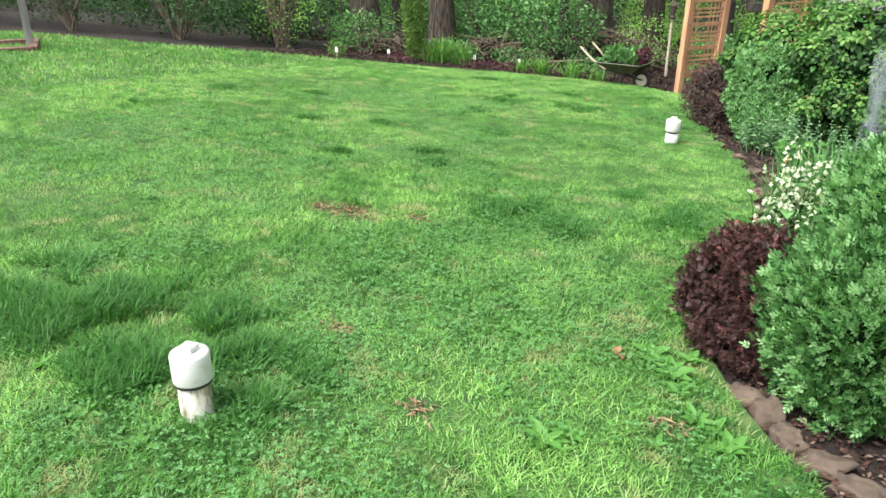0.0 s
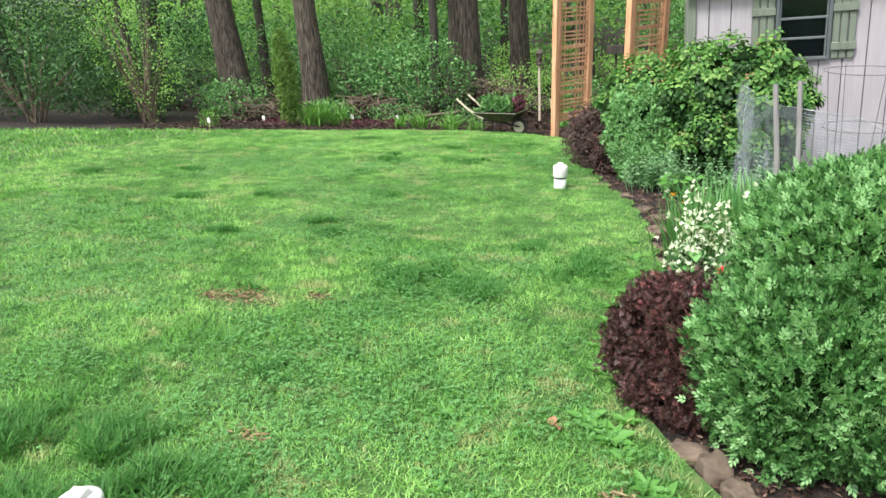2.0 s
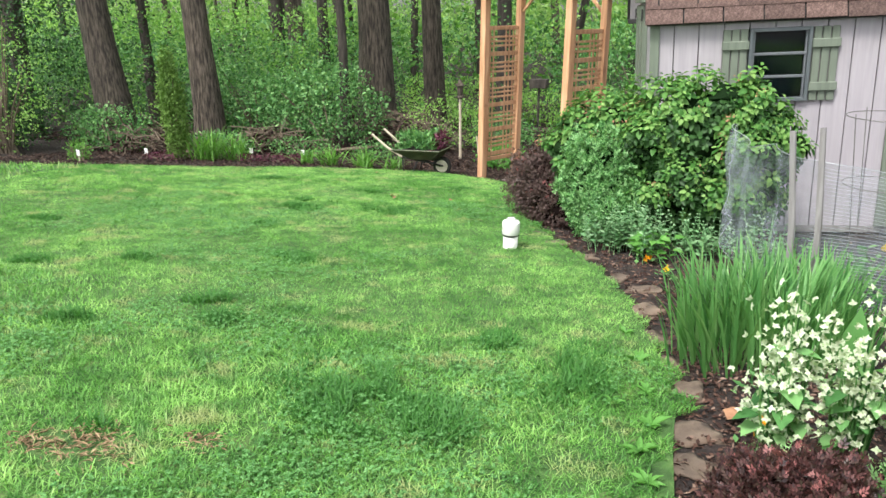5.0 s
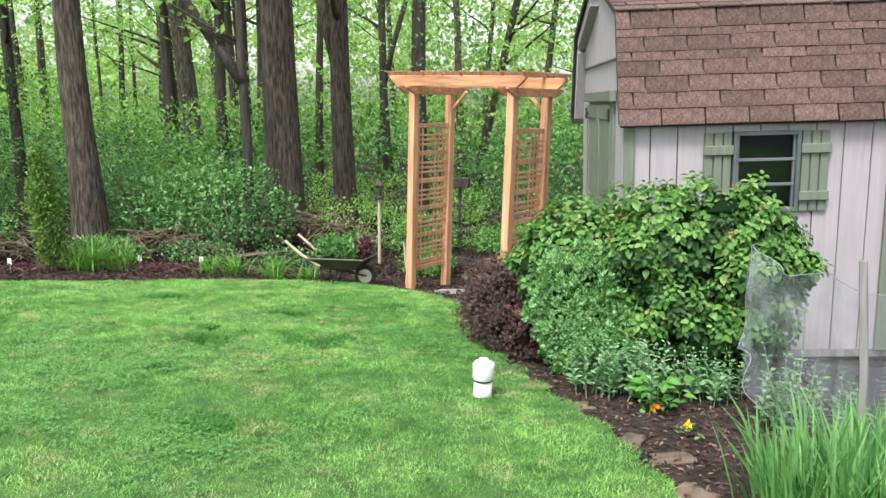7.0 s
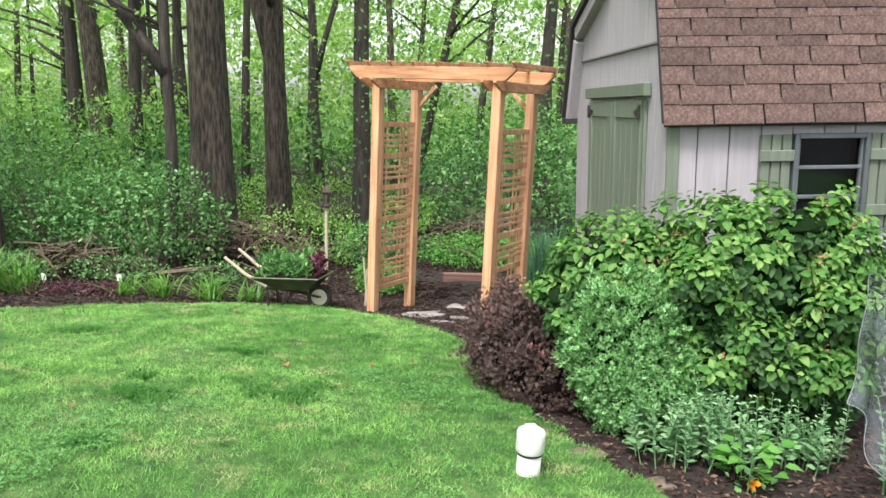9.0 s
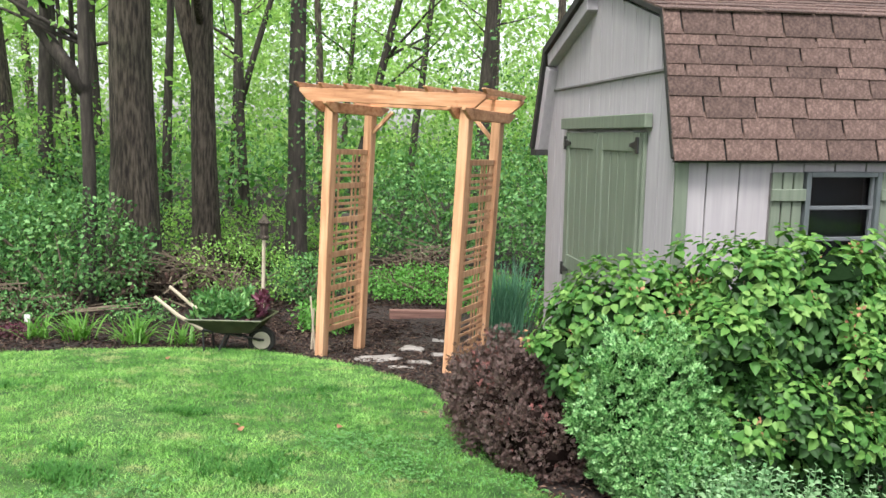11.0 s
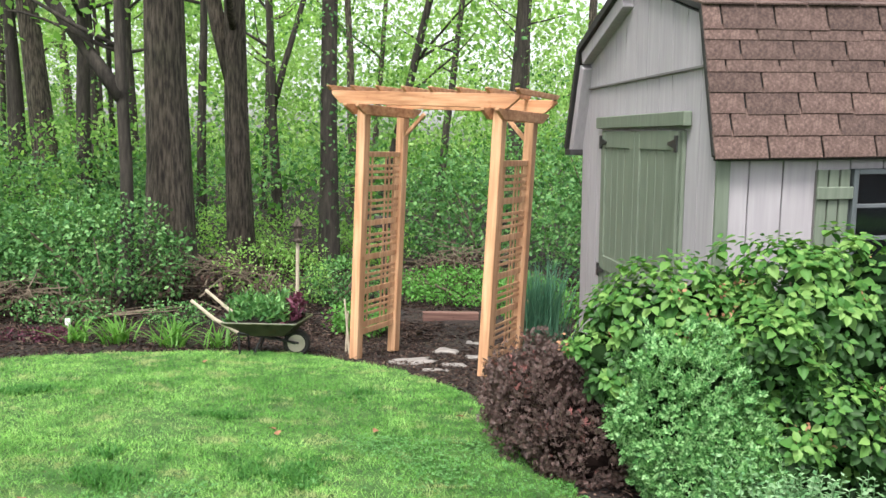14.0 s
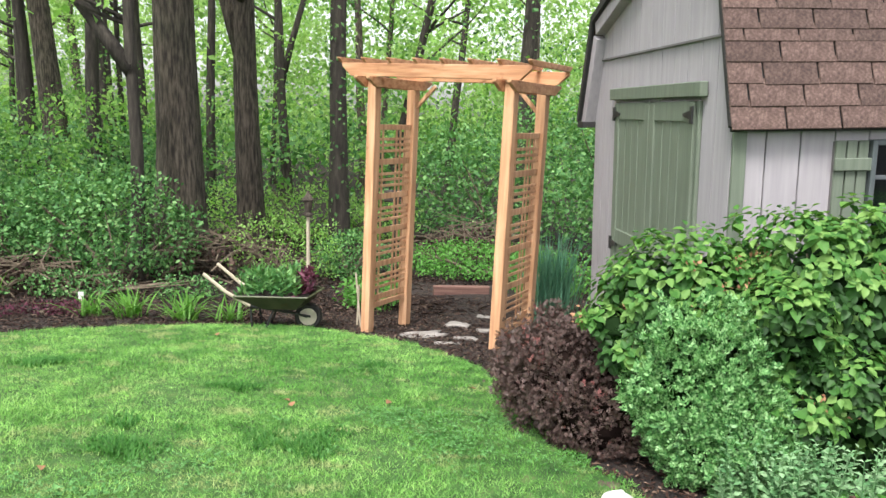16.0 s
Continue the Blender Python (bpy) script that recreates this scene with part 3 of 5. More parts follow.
for x, y, r, k in [(-.92, 2.39, .10, 8), (-.87, 2.47, .07, 7), (-1.19, 2.54, .06, 6), (-.57, 2.82, .08, 8), (-.75, 3.04, .09, 9), (-.83, 3.5, .07, 8), (-.82, 3.1, .08, 8), (-.68, 2.95, .07, 7), (-.5, 2.8, .07, 7), (-2.25, 1.52, .08, 7), (-1.95, 1.56, .07, 7), (-1.39, 2.96, .06, 6), (-.73, 3.2, .07, 8), (-.95, 3.55, .07, 7), (-.88, 3.15, .08, 8), (-1.02, 3.8, .07, 7), (-1.05, 4.1, .07, 7),
                   (-1.08, 4.5, .08, 8), (-1.12, 4.8, .07, 7), (-1.2, 5.15, .07, 7), (-1.3, 5.5, .06, 6), (-1.1, 4.3, .07, 7), (-2.7, 1.6, .07, 7), (-3.0, 2.4, .06, 6), (-1.7, 2.15, .05, 6), (-3.4, 3.2, .06, 6), (-1.25, 4.65, .06, 6), (-.42, 2.72, .08, 8), (-.62, 2.6, .06, 6)]:
    weed(x, y, r, k)


# ---- shed ----
SHED_AT, SHED_TURN, SHED_LEAN = (-1.512, 8.489, -0.01), 9.0, -2.2
W, L, BASE, EAVE, KNEE, APEX = 2.37, 3.7, 0.34, 2.07, 2.86, 3.2
KNEE_IN = 0.17


def roof_z(g):
    g = min(g, W - g)
    return EAVE + 0.02 + (KNEE - EAVE) * (g + 0.12) / (KNEE_IN + 0.12) if g < KNEE_IN else KNEE + (APEX - KNEE) * (g - KNEE_IN) / (W / 2 - KNEE_IN)


shed = thing("garden_shed", SHED_AT, SHED_TURN, "lilac-grey gambrel-roofed garden shed with sage green doors and trim", "shed")
shed.matrix_world = pose(*SHED_AT, 0, SHED_LEAN, SHED_TURN)
AC = Matrix.Rotation(radians(90), 4, "Z")          # turns a part drawn along x so that it runs along the gable


def span_board(name, g0, g1, z0, z1, x, thick, mat, parent=shed, label=""):
    """A board on the gable, its top cut to the roof's slope where that is lower than z1."""
    cut = sorted({g0, g1, *[k for k in (KNEE_IN, W / 2, W - KNEE_IN) if g0 < k < g1]})
    tops = [(g, min(z1, roof_z(g) - (0.14 if min(g, W - g) < KNEE_IN + .02 else 0.05))) for g in cut]
    outline = [(g0, z0), (g1, z0)] + tops[::-1]
    bm = prism(outline, thick, Matrix.Translation((x, 0, 0)) @ AC)
    return part(name, bm, mat, parent, label)


span_board("gable_backing", 0.03, W - 0.03, BASE, 9, 0.09, 0.03, DARKGROOVE)
step = W / 12
for i in range(12):
    span_board("siding_board", i * step + (.004 if i else 0), (i + 1) * step - .004, BASE, 2.535, 0.03, 0.03, SIDING)
    span_board("siding_board", max(i * step + .004, .125), min((i + 1) * step - .004, W - .125), 2.55, 9, 0.022, 0.03, SIDING)
part("seam_strip", boxed((0.012, W - 0.22, 0.016), (-0.012, W / 2, 2.543), 0.002), DARKGROOVE, shed, "thin dark seam strip")
# side wall with the window opening
WIN = (0.78, 1.25, 1.40, 1.985)
xs = [0.0]
while xs[-1] < L - 0.05:
    xs.append(min(L, xs[-1] + 0.195))
for x0, x1 in zip(xs, xs[1:]):
    pieces = [(x0 + .004, x1 - .004, BASE, EAVE + .05)]
    if x1 > WIN[0] and x0 < WIN[1]:
        pieces = [(x0 + .004, x1 - .004, BASE, WIN[2]), (x0 + .004, x1 - .004, WIN[3], EAVE + .05)]
        if x0 < WIN[0]:
            pieces.append((x0 + .004, WIN[0], WIN[2], WIN[3]))
        if x1 > WIN[1]:
            pieces.append((WIN[1], x1 - .004, WIN[2], WIN[3]))
    for a, b, z0, z1 in pieces:
        part("siding_board", boxed((b - a, 0.03, z1 - z0), ((a + b) / 2, 0.015, (z0 + z1) / 2), 0.002), SIDING, shed)
for a, b, z0, z1 in [(0.03, WIN[0], BASE, EAVE + .05), (WIN[1], L, BASE, EAVE + .05), (WIN[0], WIN[1], BASE, WIN[2]), (WIN[0], WIN[1], WIN[3], EAVE + .05)]:
    part("wall_backing", boxed((b - a, 0.02, z1 - z0), ((a + b) / 2, 0.042, (z0 + z1) / 2), 0), DARKGROOVE, shed)
part("back_wall", boxed((L, 0.05, EAVE - BASE + 0.05), (L / 2, W - 0.025, (BASE + EAVE + .05) / 2)), SIDING, shed)
part("end_wall", prism([(0.03, BASE), (W - 0.03, BASE), (W - .03, roof_z(W) - .05), (W - KNEE_IN, KNEE - .05), (W / 2, APEX - .05), (KNEE_IN, KNEE - .05), (.03, roof_z(0) - .05)], 0.05, Matrix.Translation((L, 0, 0)) @ AC), SIDING, shed)
part("floor_slab", boxed((L, W, 0.06), (L / 2, W / 2, BASE - 0.03)), OLDWOOD, shed)
for x in (0.1, L / 2, L - 0.1):
    for y in (0.2, W - 0.2):
        part("foundation_block", boxed((0.2, 0.3, 0.5), (x, y, BASE - 0.31), 0.01), ROCK, shed)
# green corner boards and the strip under the eave
part("corner_board", boxed((0.075, 0.022, EAVE - BASE), (0.040, -0.012, (BASE + EAVE) / 2), 0.003), GREENPAINT, shed, "sage green corner board")
part("frieze_board", boxed((L, 0.02, 0.05), (L / 2, -0.012, EAVE + 0.0), 0.003), GREENPAINT, shed)
# gable double door
D0, D1, DTOP = 0.39, 1.76, 2.2
door = part("double_door", boxed((0.03, D1 - D0, DTOP - BASE - .05), (-0.006, (D0 + D1) / 2, (DTOP + BASE + .05) / 2), 0.003), GREENPAINT, shed, "closed sage green double door")
mid = (D0 + D1) / 2
for a, b in ((D0, mid - .004), (mid + .004, D1)):
    for y0, y1 in ((a, a + .085), (b - .085, b)):
        part("door_stile", boxed((0.022, y1 - y0, DTOP - BASE - .06), (-0.031, (y0 + y1) / 2, (DTOP + BASE + .05) / 2), 0.004), GREENPAINT, door)
    for z0, z1 in ((DTOP - .12, DTOP), (1.15, 1.26), (BASE + .06, BASE + .18)):
        part("door_rail", boxed((0.020, b - a - .17, z1 - z0), (-0.030, (a + b) / 2, (z0 + z1) / 2), 0.004), GREENPAINT, door)
    k = (b - a - .17) / 4
    for i in range(4):
        part("door_plank", boxed((0.012, k - .008, DTOP - BASE - .2), (-0.024, a + .085 + k * (i + .5), (DTOP + BASE + .05) / 2), 0.003), GREENPAINT, door)
part("door_lintel", boxed((0.05, D1 - D0 + .20, 0.085), (-0.03, mid, DTOP + .065), 0.005), GREENPAINT, shed, "sage green board over the door")
part("door_jamb", boxed((0.024, 0.03, DTOP - BASE), (-0.013, D0 - .02, (DTOP + BASE) / 2), 0.004), GREENPAINT, shed)
part("door_jamb", boxed((0.024, 0.03, DTOP - BASE), (-0.013, D1 + .02, (DTOP + BASE) / 2), 0.004), GREENPAINT, shed)
for y, s in ((D0 + .005, 1), (D1 - .005, -1)):
    for z in (DTOP - .08, BASE + .8):
        part("hinge", boxed((0.012, 0.035, 0.10), (-0.05, y, z), 0.002), BLACK, door, "black iron hinge")
        part("hinge_strap", prism([(0, -.03), (s * .12, -.008), (s * .12, .008), (0, .03)], 0.008, Matrix.Translation((-0.044, y, z)) @ AC), BLACK, door)
# window with shutters
wa, wb, wc, wd = WIN
win = part("window", boxed((wb - wa - .04, 0.004, wd - wc - .04), ((wa + wb) / 2, 0.012, (wc + wd) / 2), 0), GLASS, shed, "small dark three-light window")
for x0, x1, z0, z1 in ((wa, wa + .028, wc, wd), (wb - .028, wb, wc, wd), (wa + .028, wb - .028, wd - .03, wd), (wa + .028, wb - .028, wc, wc + .03)):
    part("window_frame", boxed((x1 - x0, 0.07, z1 - z0), ((x0 + x1) / 2, -0.005, (z0 + z1) / 2), 0.003), FRAME, win, "dark grey window frame")
for z in (1.60, 1.78):
    part("sash_bar", boxed((wb - wa - .056, 0.03, 0.022), ((wa + wb) / 2, -0.006, z), 0.003), SASH, win, "pale grey sash bar")
for x in (wa + .038, wb - .038):
    part("sash_side", boxed((0.016, 0.025, wd - wc - .06), (x, -0.006, (wc + wd) / 2), 0.003), SASH, win)
# Grey sheet added behind the glass to stand in for the dim interior.
part("window_shade", boxed((wb - wa - .03, 0.006, wd - wc - .03), ((wa + wb) / 2, 0.10, (wc + wd) / 2), 0), FRAME, win)
for x0, x1 in ((wa - .205, wa - .008), (wb + .008, wb + .205)):
    sh = part("shutter", boxed((x1 - x0, 0.008, 0.57), ((x0 + x1) / 2, -0.004, 1.692), 0), DARKGROOVE, shed, "sage green board shutter")
    k = (x1 - x0) / 3
    for i in range(3):
        part("shutter_board", boxed((k - .010, 0.018, 0.58), (x0 + k * (i + .5), -0.016, 1.692), 0.003), GREENPAINT, sh)
    for z in (1.515, 1.855):
        part("shutter_batten", boxed((x1 - x0 + .012, 0.02, 0.068), ((x0 + x1) / 2, -0.035, z), 0.004), GREENPAINT, sh)
# side door with its strap hinge
sd = part("side_door", boxed((0.95, 0.02, 1.62), (2.46, -0.012, BASE + .83), 0.003), GREENPAINT, shed, "sage green side door")
for x in (1.92, 3.0):
    part("door_trim", boxed((0.10, 0.03, 1.70), (x, -0.018, BASE + .85), 0.004), GREENPAINT, shed)
for i in range(5):
    part("door_plank", boxed((0.178, 0.014, 1.5), (2.10 + i * .187, -0.03, BASE + .83), 0.004), GREENPAINT, sd)
for z in (1.35, 1.95):
    part("hinge_strap", prism([(1.98, z - .02), (2.4, z - .12), (2.41, z - .08), (1.99, z + .03)], 0.008, Matrix.Translation((0, -0.046, 0))), BLACK, sd, "black iron strap hinge")


# roof decks, dark edges and shingles
def roof_side(sign):
    """One side of the gambrel roof: sign 1 is the side over the window."""
    def at(g, z):
        return (g if sign > 0 else W - g, z)
    over = 0.06 if sign > 0 else 0.15
    lower, upper = (1, .96, .96, .94, .55, .92, .46, .92), (1, .95, .6, .95, .95, .55, 1, .9, .95)
    for (g0, z0), (g1, z1), courses in (((-over, EAVE), (KNEE_IN, KNEE), lower), ((KNEE_IN, KNEE), (W / 2, APEX), upper)):
        (a0, b0), (a1, b1) = at(g0, z0), at(g1, z1)
        run = Vector((0, a1 - a0, b1 - b0))
        length = run.length
        out = Vector((0, -(b1 - b0), a1 - a0)).normalized()
        if out.z < 0:
            out = -out
        basis = Matrix((Vector((1, 0, 0)), run.normalized(), out)).transposed().to_4x4()
        low = Matrix.Translation((0, a0, b0)) @ basis
        part("roof_deck", box(bmesh.new(), (L + .08, length, 0.03), low @ Matrix.Translation((L / 2 + .02, length / 2, -.012))), DARKTRIM, shed)
        if sign < 0:
            part("shingle_field", box(bmesh.new(), (L + .2, length + .02, 0.012), low @ Matrix.Translation((L / 2, length / 2, .01))), SHINGLE, shed)
            part("roof_edge", box(bmesh.new(), (0.03, length + .02, 0.06), low @ Matrix.Translation((-.10, length / 2, -.004)), 0.004), DARKTRIM, shed, "black roof edge")
            part("fascia_board", box(bmesh.new(), (0.10, length - .12, 0.10), low @ Matrix.Translation((-.035, length / 2 - .06, -.085)), 0.004), SIDING, shed, "lilac-grey fascia board")
            continue
        part("roof_edge", box(bmesh.new(), (0.02, length + .02, 0.035), low @ Matrix.Translation((-.035, length / 2, -.004)), 0.004), DARKTRIM, shed, "thin black roof edge")
        unit_h, done = length / sum(courses), 0.0
        for r, share in enumerate(courses):
            high = unit_h * share
            meshes = {}
            for w in (.305, .2, .11):
                tab = boxed((w - .012, high + .035, 0.012), (0, 0, 0), 0.002)
                meshes[w] = bpy.data.meshes.new("shingle")
                tab.to_mesh(meshes[w])
                tab.free()
                meshes[w].materials.append(SHINGLE)
            x = -0.05
            k = 0
            while x < L + .05:
                w = (.305, .11, .2)[r % 3] if k == 0 else .305
                sh = new("shingle", meshes[w])
                sh.parent = shed
                sh.matrix_basis = low @ pose(x + w / 2, done + high / 2 - .012 + rng.uniform(-.004, .004), .016 + rng.uniform(0, .004), -3.2, 0, rng.uniform(-.5, .5))
                x += w
                k += 1
            done += high


for sign in (1, -1):
    roof_side(sign)
part("soffit_end", boxed((0.16, 0.16, 0.05), (-.03, W + .075, EAVE - .04), .004), DARKTRIM, shed, "black soffit end")
part("roof_eave_cap", boxed((L + .06, 0.02, 0.045), (L / 2, -0.045, EAVE - .012), 0.003), DARKTRIM, shed)

# ---- cedar arbor ----
ARBOR_AT, ARBOR_TURN = (-3.928, 11.267, 0.0), -27.6
AW, AD, POST = 1.365, 0.65, 0.092
arbor = thing("garden_arbor", ARBOR_AT, ARBOR_TURN, "new reddish cedar garden arbor with lattice sides on the mulch bed", "arbor")
arbor.matrix_world = pose(*ARBOR_AT, -.3, 1.06, ARBOR_TURN)
TOPZ = 2.375
for x, y, zb in ((0, 0, 0.0), (0, AD, -.04), (AW, 0, .075), (AW, AD, 0.02)):
    part("post", boxed((POST, POST, TOPZ - zb + .04), (x, y, (TOPZ + zb - .04) / 2), 0.006), CEDAR, arbor)


def beam(length, height, thick, m, mat=CEDARX, name="beam", slant=0.07, bevel=0.004):
    """A beam along x whose ends are cut back towards the bottom."""
    o = [(-length / 2 + slant, 0), (length / 2 - slant, 0), (length / 2, height * .75), (length / 2, height), (-length / 2, height), (-length / 2, height * .75)]
    return part(name, prism(o, thick, m @ Matrix.Translation((0, -thick / 2, 0)), bevel), mat, arbor)


for x in (0, AW):
    for o in (-.066, .066):
        beam(1.06, 0.09, 0.036, Matrix.Translation((x + o, AD / 2, TOPZ - .09)) @ AC, CEDARX, "side_beam", 0.13)
for y in (0, AD):
    beam(1.88, 0.115, 0.038, Matrix.Translation((AW / 2 - .055, y + (-.066 if y == 0 else .066), TOPZ + .002)), CEDARX, "main_beam", 0.10)
for i in range(8):
    beam(.89, 0.045, 0.034, Matrix.Translation((-.33 + i * (AW + .52) / 7, AD / 2, TOPZ + .119)) @ AC, CEDARX, "top_slat", 0.05, 0.003)
for x, s in ((0, 1), (AW, -1)):
    for y in (AD,):
        part("brace", box(bmesh.new(), (0.30, 0.03, 0.035), pose(x + s * .14, y, TOPZ - .15, 0, s * -45, 0), 0.003), CEDAR, arbor)
    lat = part("lattice_panel", boxed((0.034, AD - POST, 0.05), (x, AD / 2, 1.93), 0.003), CEDAR, arbor)
    part("bottom_rail", boxed((0.034, AD - POST, 0.05), (x, AD / 2, 0.24), 0.003), CEDAR, lat)
    for y in (.10, .165, .39, .455, .53):
        part("upright_slat", boxed((0.012, 0.022, 1.66), (x - .012, .01 + y, 1.085), 0.002), CEDAR, lat)
    z = 0.31
    for group in range(5):
        for dz, h in ((0, .055), (.10, .026), (.155, .026), (.21, .026)):
            part("cross_slat", boxed((0.012, AD - POST, h), (x + .006, AD / 2, z + dz), 0.002), CEDAR, lat)
        z += 0.325

# ---- shrubs of the bed ----
def shrub(name, label, category, blobs, n, shape, sizes, mats, inner, seed, amount=.2, up=.5, core_scale=.84, stems=(), loose=.7, shares=(1.0,), width=None, clump=1, spread=0.0, tip_low=.45):
    c0 = blobs[0][0]
    base = (c0[0], c0[1], float(G(c0[1])))
    e = thing(name, base, 0, label, category)
    local = [((c[0] - base[0], c[1] - base[1], c[2] - base[2]), r) for c, r in blobs]
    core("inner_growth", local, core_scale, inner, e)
    for mat, share in zip(mats, shares):
        p, d = cloud(local, int(n * share), seed, amount, (.80, 1.05), 2.2, -9, clump, spread)
        keep = p[:, 2] > 0.03
        if len(mats) > 1 and mat is mats[-1]:
            top = max(c[2] + r[2] for c, r in local)
            keep &= (d[:, 2] + rng.normal(0, .3, len(p))) > tip_low
        p, d = p[keep], d[keep]
        k = len(p)
        along = unit(d * .7 + rand_unit(k) * loose + np.array((0, 0, up)))
        face = unit(d + rand_unit(k) * .6 + np.array((0, 0, .5)))
        s = rng.uniform(*sizes, k)
        scatter("leaves", shape, p, along, face, s, mat, e, "", None if width is None else s * width)
    bm = bmesh.new()
    for i in range(5):
        a = i * 1.3
        r = local[0][1]
        tube(bm, [(math.cos(a) * .05, math.sin(a) * .05, -.02), (math.cos(a) * r[0] * .3, math.sin(a) * r[1] * .3, local[0][0][2] * .6), (math.cos(a) * r[0] * .6, math.sin(a) * r[1] * .6, local[0][0][2] * 1.1)], [.016, .012, .006], 6)
    part("woody_base", bm, TWIG, e)
    return e


shrub("boxwood_shrub", "large rounded boxwood shrub with fresh light green tips", "shrub",
      [((-.09, 3.47, .93), (.45, .45, .41)), ((.0, 3.70, 1.32), (.41, .42, .29)), ((-.08, 3.50, .74), (.38, .36, .25)), ((.48, 3.55, 1.0), (.48, .45, .42)), ((.50, 3.85, 1.28), (.50, .45, .33)), ((.95, 3.9, 1.05), (.45, .5, .45))],
      66000, SPRIG, (.034, .054), [BOX, BOXTIP], DARKIN, 2.0, .17, .5, .80, (), .55, (1.0, .62), None, 5, .020, -.25)
shrub("barberry_shrub", "dark red-purple barberry shrub beside the stone edging", "shrub",
      [((-.64, 3.57, .89), (.25, .27, .25)), ((-.55, 3.46, .74), (.24, .22, .16))], 22000, SPRIG, (.018, .034), [BARB, BARBTIP], BROWNIN, 5.0, .22, .5, .7, (), .9, (1.0, .12), None, 10, .016)
shrub("barberry_shrub", "dull purple barberry shrub at the lawn's edge", "shrub",
      [((-2.40, 8.46, .64), (.36, .42, .34)), ((-2.45, 8.95, .5), (.3, .4, .25)), ((-2.22, 8.2, .56), (.30, .3, .26))], 24000, SPRIG, (.018, .034), [BARBGREY, BARBTIP], BROWNIN, 7.0, .24, .5, .7, (), .9, (1.0, .06), None, 10, .018)
HYD_BLOBS = [((-1.18, 7.99, 1.15), (.54, .36, .56)), ((-1.84, 8.12, 1.06), (.44, .34, .46)), ((-.78, 8.0, 1.10), (.38, .30, .52)), ((-1.2, 7.84, .76), (.48, .24, .36)), ((-.80, 7.9, .74), (.36, .24, .32))]
lumps = np.random.default_rng(5)
for i in range(30):
    c, r = HYD_BLOBS[i % 5]
    d = unit(lumps.normal(size=3)) * np.array((1, 1, .9))
    d[1] = -abs(d[1])
    d[2] = abs(d[2]) if i % 3 else d[2] * .5
    q = lumps.uniform(.13, .21)
    HYD_BLOBS.append(((c[0] + d[0] * r[0] * .84, c[1] + d[1] * r[1] * .9, c[2] + d[2] * r[2] * .88), (q, q, q * .7)))


def rosettes(place, axis, count, size):
    """Whorls of broad drooping leaves round each shoot tip."""
    P, A, F, S = [], [], [], []
    for p, d in zip(place, axis):
        side = unit(np.cross(d, rng.normal(0, 1, 3)))
        other = np.cross(d, side)
        s = rng.uniform(*size)
        for q in range(count):
            w = q * 2.4 + rng.normal(0, .15)
            out = side * math.cos(w) + other * math.sin(w)
            lift = .75 - .16 * q
            P.append(p + out * .012 - d * .006 * q)
            A.append(out + d * lift + np.array((0, 0, -.35)))
            F.append(d + out * .35)
            S.append(s * (.55 + .075 * q))
    return np.array(P), unit(np.array(A)), unit(np.array(F)), np.array(S)


def hydrangea():
    x0, y0 = HYD_BLOBS[0][0][:2]
    z0 = float(G(y0))
    e = thing("hydrangea_shrub", (x0, y0, z0), 0, "big climbing hydrangea with whorls of broad green leaves against the shed", "shrub")
    local = [((c[0] - x0, c[1] - y0, c[2] - z0), r) for c, r in HYD_BLOBS]
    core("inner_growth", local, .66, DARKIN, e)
    # Dark tone on low inner whorls, lit tone on those facing up.
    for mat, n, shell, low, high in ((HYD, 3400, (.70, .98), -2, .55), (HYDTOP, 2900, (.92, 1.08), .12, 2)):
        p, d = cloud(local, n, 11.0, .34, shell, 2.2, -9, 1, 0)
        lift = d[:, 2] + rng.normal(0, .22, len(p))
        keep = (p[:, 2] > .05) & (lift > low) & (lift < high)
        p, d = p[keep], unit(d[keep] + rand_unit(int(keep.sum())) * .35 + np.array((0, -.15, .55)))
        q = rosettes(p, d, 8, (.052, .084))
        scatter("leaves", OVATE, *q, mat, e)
        if mat is HYDTOP:
            k = rng.choice(len(p), 36)
            scatter("dry_flower_head", LEAF, np.repeat(p[k], 14, 0) + rng.normal(0, .022, (504, 3)), rand_unit(504), rand_unit(504), rng.uniform(.012, .03, 504), LEAD, e, "dry brown flower head")
    for i in range(9):
        c, r = local[i % 4]
        t = (c[0] + rng.normal(0, .3) * r[0], c[1] + rng.normal(0, .2) * r[1], c[2] + r[2] * .6)
        part("stem", tube(bmesh.new(), [(rng.normal(0, .1), rng.normal(0, .05), -.05), (t[0] * .5, t[1] * .5, t[2] * .5), t], [.016, .012, .005], 6), TWIG, e)


hydrangea()
shrub("grey_green_shrub", "small rounded grey-green shrub in front of the hydrangea", "shrub",
      [((-1.84, 7.84, .86), (.29, .28, .40)), ((-1.70, 7.74, .64), (.31, .28, .30))], 17000, SPRIG, (.028, .05), [SAGE], DARKIN, 13.0, .34, .6, .72, (), .9, (1.0,), None, 10, .018)


